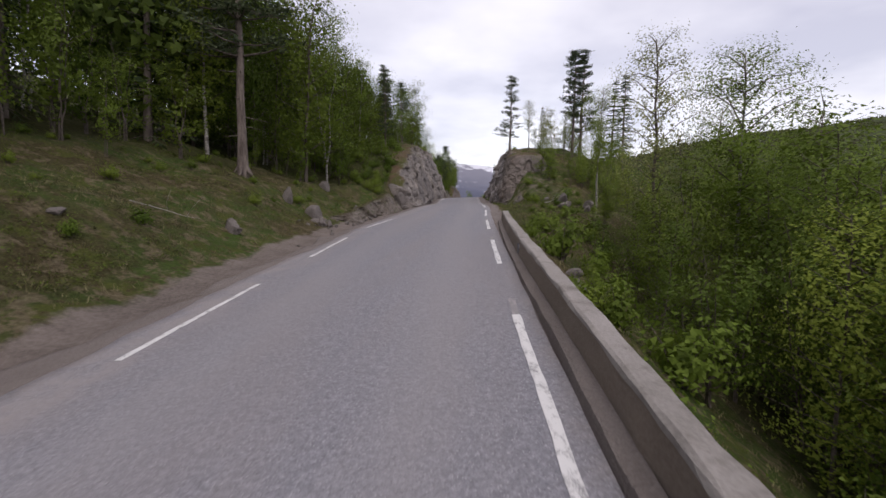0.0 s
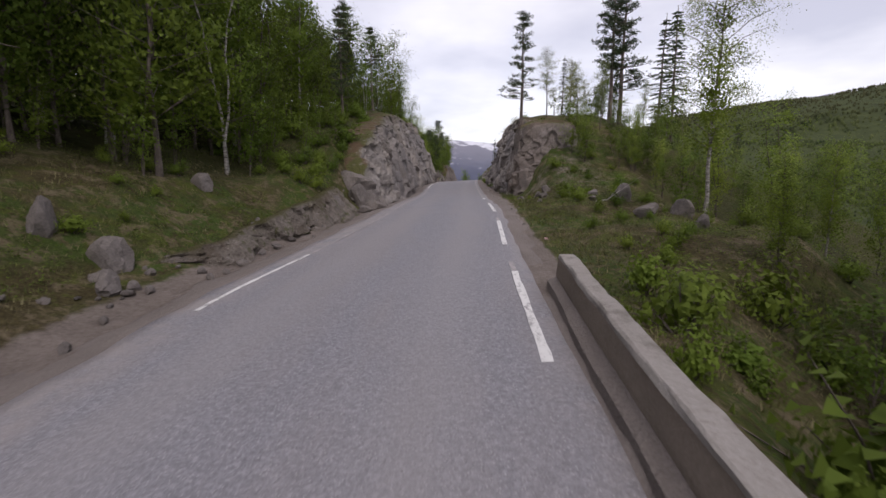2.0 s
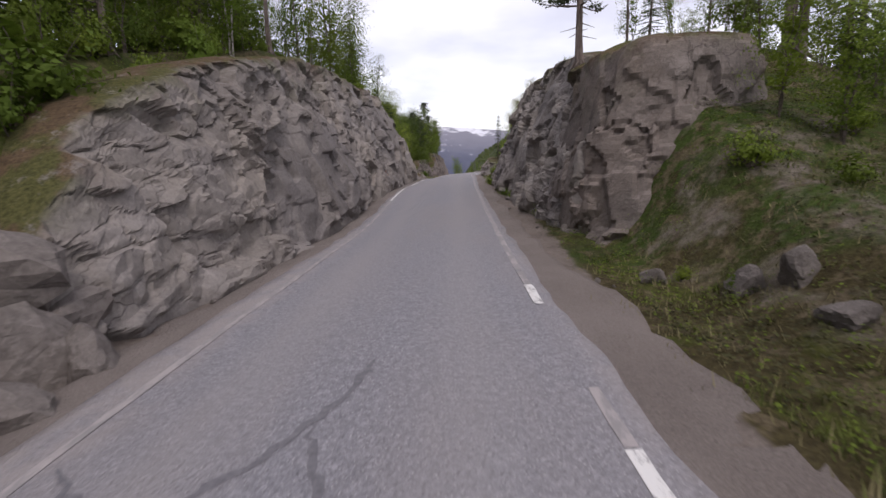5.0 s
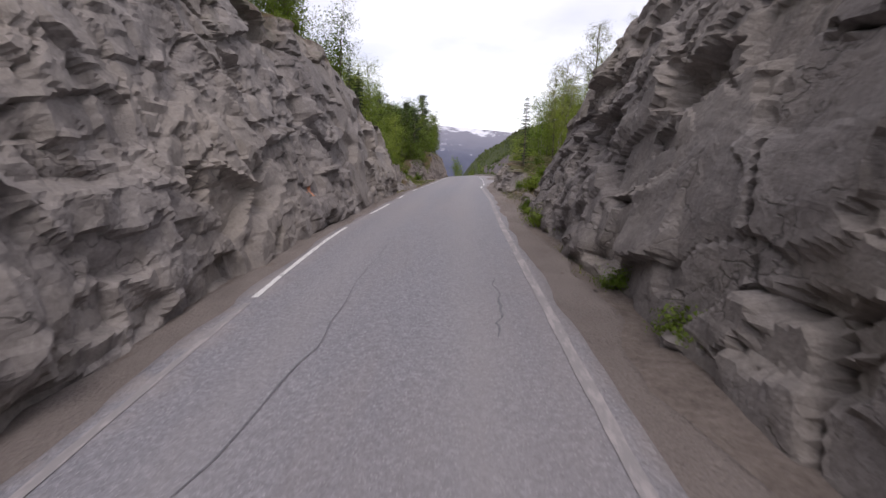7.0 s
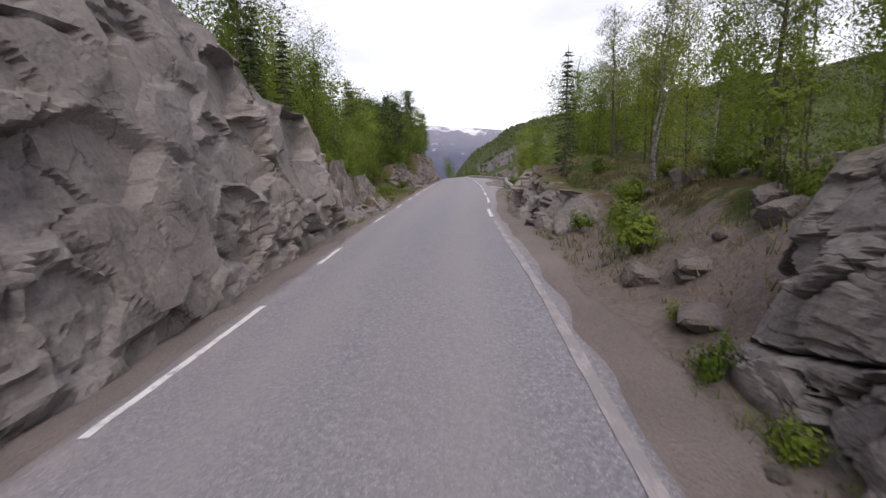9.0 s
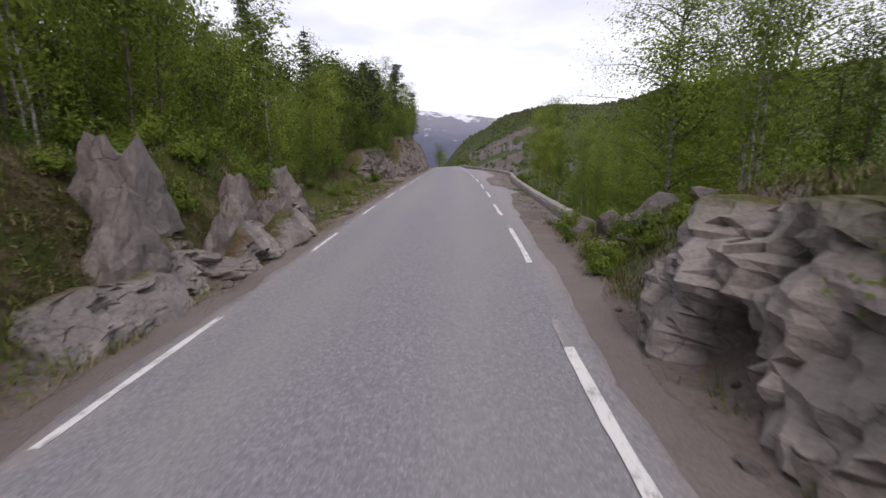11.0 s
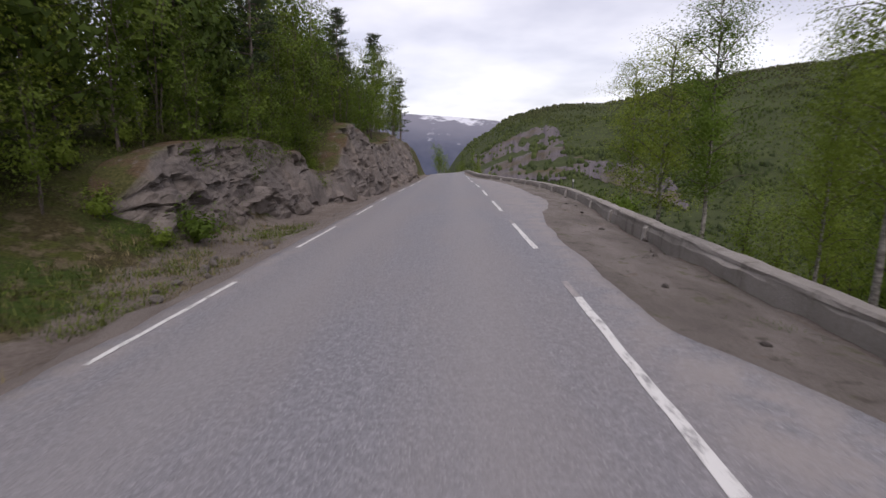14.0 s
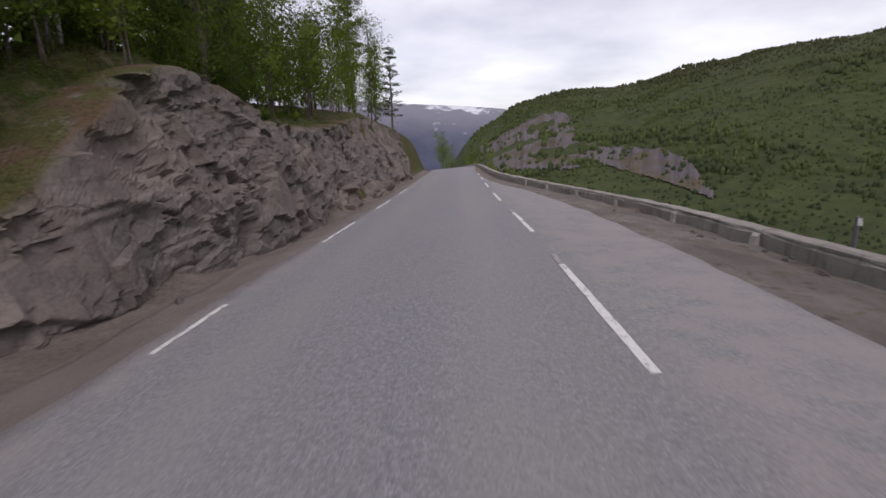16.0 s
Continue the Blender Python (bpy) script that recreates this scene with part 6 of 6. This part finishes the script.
# ---- grass ----
def tufts(name, label, n, where, size, material, seed):
    rng = np.random.default_rng(seed)
    x, y = where(rng, n)
    clumped = fractal(x * 0.7, y * 0.7, 0, 2, seed) > -0.25
    x, y = x[clumped], y[clumped]
    z = ground_z(x, y)
    per = 5
    c = np.repeat(np.stack([x, y, z - 0.02], -1), per, 0)
    m = len(c)
    q = rng.uniform(0, 6.3, m)
    ln = size * rng.uniform(0.4, 1.2, (m, 1))
    d = np.stack([np.cos(q) * 0.6, np.sin(q) * 0.6, rng.uniform(0.5, 1.2, m)], -1)
    c = c + np.stack([rng.normal(0, 0.07, m), rng.normal(0, 0.07, m), np.zeros(m)], -1)
    b = np.stack([-np.sin(q), np.cos(q), 0 * q], -1) * 0.009 * (size / 0.15)
    v = np.stack([c - b, c + b, c + d * ln], 1).reshape(-1, 3)
    return tagged(new(name, mesh_of(name, v, np.arange(3 * m).reshape(-1, 3), material)), label, "grass", kind="stuff")


def verge(y0, y1, a, b, left):
    def pick(rng, n):
        y = rng.uniform(y0, y1, n)
        w = a + (b - a) * rng.uniform(0, 1, n) ** 1.2
        e = np.where(y > 73, parapet_x(y), right_edge(y)) if not left else left_edge(y)
        return (e - w if left else e + w), y
    return pick


tufts("grass", "short green grass and moss on the uphill bank", 7000, verge(-4, 32, 2.0, 8, True), 0.1, GRASS, 1)
tufts("dry_grass", "dry straw-coloured grass on the uphill bank", 4000, verge(-4, 32, 1.6, 6, True), 0.12, STRAW, 2)
tufts("grass", "green grass on the valley verge", 4500, verge(17, 34, 0.8, 6, False), 0.12, GRASS, 3)
tufts("dry_grass", "dry straw-coloured grass on the valley verge", 3500, verge(-2, 34, 0.6, 5, False), 0.12, STRAW, 4)
tufts("grass", "green grass under the forest edge", 8000, verge(64, 100, 0.6, 6, True), 0.17, GRASS, 5)
tufts("dry_grass", "dry grass at the road edge", 3500, verge(64, 100, 0.4, 3, True), 0.14, STRAW, 6)


def shrublets(name, label, n, where, size, material, seed, per=12):
    """Low leafy ground plants in patches."""
    rng = np.random.default_rng(seed)
    x, y = where(rng, n)
    patch = fractal(x * 0.55, y * 0.55, 0, 3, seed) > 0.0
    x, y = x[patch], y[patch]
    c = np.stack([x, y, ground_z(x, y) + size * 0.35], -1)
    v, f = leaf_cloud(c, rng, size * 0.24, size * 0.6, per, 0.0, 0.5, False)
    return tagged(new(name, mesh_of(name, v, f, material)), label, "undergrowth", kind="stuff")


shrublets("heather", "brown heather and bilberry twigs on the bank", 4200, verge(-4, 34, 1.9, 7.5, True), 0.13, HEATHER, 41)
shrublets("low_shrubs", "low green bilberry shrubs on the bank", 4200, verge(-4, 32, 2.0, 8, True), 0.15, DARK_LEAF, 42)
shrublets("heather", "brown heather on the valley verge", 3600, verge(17, 38, 0.9, 6, False), 0.13, HEATHER, 43)
shrublets("low_shrubs", "low green plants on the valley verge", 2600, verge(15, 38, 0.9, 6, False), 0.13, DARK_LEAF, 44)
shrublets("heather", "dark heather over the rocky bank", 2600, verge(64, 76.5, 1.1, 4, True), 0.16, HEATHER, 46)
shrublets("heather", "dark heather on the slope above the rock", 2600, verge(96, 118, 2.6, 5.5, True), 0.15, HEATHER, 47)
shrublets("low_shrubs", "low dark plants on the slope above the rock", 3200, verge(95, 125, 2.6, 6.5, True), 0.2, DARK_LEAF, 48)
shrublets("low_shrubs", "low green plants under the forest edge", 4000, verge(62, 100, 0.7, 5, True), 0.16, DARK_LEAF, 45)


def layby(rng, n):
    y = rng.uniform(73, 92, n)
    w = rng.uniform(0.05, 0.6, n) ** 0.8
    keep = fractal(y * 0.8, 3, 0, 3, 91) > -0.1
    x = right_edge(y) + 0.15 + (parapet_x(y) - right_edge(y)) * w
    return x[keep], y[keep]


tufts("grass", "patchy grass in the gravel beside the parapet", 1600, layby, 0.1, GRASS, 8)
tufts("grass", "patchy grass on the soil before the parapet", 1500, verge(65, 73, 0.8, 2.4, False), 0.16, GRASS, 10)
tufts("dry_grass", "dry grass on the soil before the parapet", 1200, verge(65, 73, 0.7, 2.4, False), 0.16, STRAW, 12)
tufts("dry_grass", "dry grass on the stony slope", 1200, verge(50, 66, 0.9, 3.5, False), 0.12, STRAW, 9)
tufts("grass", "sparse grass on the soil bank", 2500, verge(44, 72, 0.6, 4, False), 0.14, GRASS, 7)


# ---- far forest, cliffs and mountains ----
def CLIFF_TOP(a):
    return glide(a, [(3.6, -0.4), (6, 0.6), (8.5, 1.9), (11, 2.8), (13, 2.9), (14.2, 1.2), (14.8, -1)])


def CUT_FOOT(a):
    return glide(a, [(14.4, -1.9), (19, -3.3), (24, -4.8), (28.5, -6.5)])


def CUT_TOP(a):
    return glide(a, [(14.4, -0.5), (20, -1.2), (23.9, -1.6), (26.3, -3.2), (28.5, -6.0)])


rng = np.random.default_rng(9)
n = 17000
faz, fr = np.radians(rng.uniform(2.5, 62, n)), 150 + 880 * rng.uniform(0, 1, n) ** 0.75
fx, fy = 2 + fr * np.sin(faz), 90 + fr * np.cos(faz)
fz = ground_z(fx, fy)
fe, fa = np.degrees(np.arctan2(fz + 2 - 4.2, np.hypot(fx - 2, fy - 102))), np.degrees(np.arctan2(fx - 2, fy - 102))
on_rock = ((fa > 3.6) & (fa < 14.8) & (fe > -3.4) & (fe < CLIFF_TOP(fa)) & (fractal(fa * 1.1, fe * 1.6, 0, 3, 12) < 0.25)) | ((fa > 14.4) & (fa < 28.5) & (fe > CUT_FOOT(fa)) & (fe < CUT_TOP(fa)) & (fractal(fa * 0.8, fe * 2.2, 0, 3, 14) < 0.0))
fx, fy, fz = fx[~on_rock], fy[~on_rock], fz[~on_rock]
n = len(fx)
fh = rng.uniform(2.6, 6.0, n) * (0.8 + 0.5 * np.clip(fractal(fx / 60, fy / 60, 0, 2, 5), -0.5, 0.8))
unit = []
for s in range(4):
    q = 2 * math.pi * s / 4
    unit.append((math.cos(q), math.sin(q)))
ring = np.array(unit)
lv = []
for zf, rf_ in ((0.05, 0.8), (0.55, 0.95)):
    jit = rng.uniform(0.7, 1.3, (n, 4, 1))
    lv.append(np.concatenate([ring[None] * jit * rf_ * (fh * 0.33)[:, None, None], np.full((n, 4, 1), 0.0) + (fh * zf)[:, None, None]], -1))
tip = np.stack([rng.normal(0, 0.4, n), rng.normal(0, 0.4, n), fh], -1)[:, None]
fv = np.concatenate(lv + [tip], 1) + np.stack([fx, fy, fz - 1], -1)[:, None]
tri = [[s, (s + 1) % 4, 4 + (s + 1) % 4, 4 + s] for s in range(4)] + [[4 + s, 4 + (s + 1) % 4, 8, 8] for s in range(4)]
quads = [q for q in tri if q[2] != q[3]]
tris = [q[:3] for q in tri if q[2] == q[3]]
ff = (np.array(quads)[None] + 9 * np.arange(n)[:, None, None]).reshape(-1, 4).tolist() + (np.array(tris)[None] + 9 * np.arange(n)[:, None, None]).reshape(-1, 3).tolist()
def make_hill():
    k = Mat("hillside_leaf")
    stand = k.noise(0.012, 6, 0.7)
    sep_ = k.n.new("ShaderNodeSeparateXYZ")
    k.l.new(k.at, sep_.inputs[0])
    height = k.math("ADD", sep_.outputs["Z"], k.math("MULTIPLY", k.math("SUBTRACT", stand, 0.5), 120))
    fir = k.ramp(k.island(), (0.0, (0.03, 0.042, 0.022)), (1.0, (0.048, 0.062, 0.03)))
    leafy = k.ramp(k.island(), (0.0, (0.052, 0.067, 0.026)), (1.0, (0.082, 0.1, 0.036)))
    heath = k.ramp(k.island(), (0.0, (0.042, 0.046, 0.024)), (1.0, (0.066, 0.068, 0.034)))
    c = k.mix(k.step(height, -42, 8), fir, leafy)
    c = k.mix(k.math("MULTIPLY", k.step(k.noise(0.03, 4, 0.7, seed=4.0), 0.5, 0.6), 0.75), c, fir)
    c = k.mix(k.step(height, 30, 95), c, heath)
    return k.done(c, 0.95, None, 0, 0.03)


HILL_LEAF = make_hill()
tagged(new("hillside_forest", mesh_of("hillside_forest", fv.reshape(-1, 3), ff, HILL_LEAF, True)), "green mixed forest covering the far valley side", "forest", kind="stuff")


def sight(az, el, out=7.0):
    """Where the far valley side is met, going out from the end of the road at a bearing and elevation."""
    rr_ = np.linspace(180, 1100, 150)
    sx, cy = np.sin(np.radians(az))[..., None], np.cos(np.radians(az))[..., None]
    gap = ground_z(2 + rr_ * sx, 102 + rr_ * cy) - 4.2 - rr_ * np.tan(np.radians(el))[..., None]
    k = np.clip(np.argmax(gap > 0, -1), 1, 149)
    g0, g1 = np.take_along_axis(gap, k[..., None] - 1, -1)[..., 0], np.take_along_axis(gap, k[..., None], -1)[..., 0]
    return rr_[k - 1] + (rr_[1] - rr_[0]) * np.clip(-g0 / (g1 - g0 + 1e-6), 0, 1) - out


def far_cliff(name, label, az0, az1, low, high, seed):
    A, S = np.meshgrid(np.linspace(az0, az1, 130), np.linspace(0, 1, 40), indexing="ij")
    rag = fractal(A * 1.3, 0, 0, 4, seed + 2)
    lo, hi = low(A) - 0.3 * np.abs(fractal(A * 2.1, 7, 0, 3, seed + 3)), high(A) + 0.22 * rag
    el = lo + (hi - lo) * S
    R = sight(A, el, 3.0)
    X0, Y0 = 2 + R * np.sin(np.radians(A)), 102 + R * np.cos(np.radians(A))
    Z = 4.2 + R * np.tan(np.radians(el))
    d1, _ = facets(X0 / 20, Y0 / 60, Z / 34, seed)
    d2, _ = facets(X0 / 7, Y0 / 25, Z / 15, seed + 9)
    k = (2.5 * d1 + 2.0 * d2 + 2.5 * fractal(A * 1.6, 0, Z / 34, 4, seed + 4)) * np.clip(6 * np.minimum(S, 1 - S), 0, 1)
    X, Y = X0 - k * np.sin(np.radians(A)), Y0 - k * np.cos(np.radians(A))
    moss = np.clip(0.1 + 0.9 * fractal(X0 / 22, Y0 / 22, Z / 9, 4, seed), 0, 1)
    return tagged(new(name, mesh_of(name, np.stack([X, Y, Z], -1).reshape(-1, 3), grid_faces(*X.shape), FAR_ROCK, False, moss=moss, tone=np.clip(0.55 + 0.5 * fractal(A * 3.1, 0, Z / 40, 4, seed + 8), 0, 1))), label, "cliff", kind="structure")


far_cliff("cliff_1", "pale grey pinkish cliff on the far valley side", 3.6, 14.8, lambda a: -3.2 + 0 * a, CLIFF_TOP, 601)
far_cliff("cliff_2", "pale rock cutting low on the far valley side", 14.4, 28.5, CUT_FOOT, CUT_TOP, 651)


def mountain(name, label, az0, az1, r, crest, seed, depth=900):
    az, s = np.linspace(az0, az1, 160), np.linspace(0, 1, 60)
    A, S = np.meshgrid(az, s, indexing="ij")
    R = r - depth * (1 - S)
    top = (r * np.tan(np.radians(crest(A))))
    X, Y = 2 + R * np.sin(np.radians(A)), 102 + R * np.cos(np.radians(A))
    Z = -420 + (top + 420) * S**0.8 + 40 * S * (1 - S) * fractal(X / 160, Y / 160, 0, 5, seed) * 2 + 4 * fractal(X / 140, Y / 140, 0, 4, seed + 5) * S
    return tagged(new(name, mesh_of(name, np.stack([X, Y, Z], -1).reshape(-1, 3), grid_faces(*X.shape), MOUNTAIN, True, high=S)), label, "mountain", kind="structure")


mountain("backdrop_mountain_1", "distant mountain plateau in painted blue haze with snow patches", -40, 26, 4300, lambda a: glide(a, [(-40, 6), (-15, 5.4), (-4, 4.55), (0, 4.3), (2, 4.15), (7, 3.7), (12, 3.4), (26, 3)]), 701)
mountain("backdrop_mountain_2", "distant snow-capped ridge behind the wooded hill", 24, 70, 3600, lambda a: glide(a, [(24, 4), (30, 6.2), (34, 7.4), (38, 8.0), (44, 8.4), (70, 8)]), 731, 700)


# ---- small roadside things ----
def marker_post(x, y, top):
    z0 = float(ground_z(x, y)) - 0.2
    root = thing("marker_post", "dark roadside marker post with a white reflector behind the parapet", "marker post", place=pose(x, y, z0, 0, 0, 4))
    h = top - z0
    v, f = tube([Vector((0, 0, 0)), Vector((0, 0, h * 0.5)), Vector((0, 0, h - 0.02)), Vector((0, 0, h))], [0.035, 0.034, 0.033, 0.02], 8)
    part("post", mesh_of("post", v, f + [[24 + s for s in range(8)]], CRACK), root)
    bm = bmesh.new()
    bmesh.ops.create_cube(bm, size=1.0, matrix=Matrix.Translation((0, -0.042, h - 0.09)) @ Matrix.Diagonal((0.075, 0.014, 0.11, 1)))
    bmesh.ops.bevel(bm, geom=bm.edges[:], offset=0.005, segments=2)
    me = bpy.data.meshes.new("reflector")
    bm.to_mesh(me)
    bm.free()
    me.materials.append(PAINT)
    part("reflector", me, root, "white reflector plate")


marker_post(8.13, 109.5, 2.08)


def dead_branch(points, radius, label):
    path = [Vector((x, y, float(ground_z(x, y)) + z)) for x, y, z in points]
    root = thing("dead_branch", label, "branch", place=Matrix.Translation(path[0]))
    path = [p - path[0] for p in path]
    n = len(path)
    part("stem", mesh_of("stem", *tube(path, [radius * (1 - 0.75 * i / (n - 1)) for i in range(n)], 7), DEAD_WOOD, True), root)
    for k in (1, 2):
        p = path[k]
        part("twig", mesh_of("twig", *tube([p, p + Vector((0.12 * k, -0.2, 0.22)), p + Vector((0.3 * k, -0.3, 0.5))], [radius * 0.4, radius * 0.25, 0.004], 5), DEAD_WOOD, True), root)


dead_branch([(4.6, 26.2, 0.05), (4.9, 26.0, 0.25), (5.3, 26.2, 0.5), (5.5, 26.6, 0.8)], 0.02, "bleached dry stick on the verge")
dead_branch([(-7.2, 10.6, 0.06), (-6.7, 11.2, 0.1), (-6.4, 11.5, 0.12), (-6.2, 11.8, 0.1)], 0.012, "fallen dry branch lying on the bank")


def litter_scrap(x, y):
    """A crumpled scrap of pale pink paper."""
    u, v = np.meshgrid(np.linspace(-0.04, 0.04, 9), np.linspace(-0.03, 0.03, 7), indexing="ij")
    h = 0.035 + 0.03 * chips(u * 50, v * 54, 5) + 0.02 * chips(v * 80, u * 77, 6)
    top = np.stack([u, v, h], -1).reshape(-1, 3)
    f = grid_faces(9, 7).tolist()
    ob = new("litter_scrap", mesh_of("litter_scrap", np.concatenate([top, top - (0, 0, 0.003)]), f + [[i + 63 for i in q[::-1]] for q in f], PAPER))
    ob.matrix_basis = pose(x, y, float(ground_z(x, y)) + 0.06, 20, -15, 35)
    tagged(ob, "crumpled scrap of pale pink litter in the verge", "litter")


litter_scrap(2.2, 21.0)
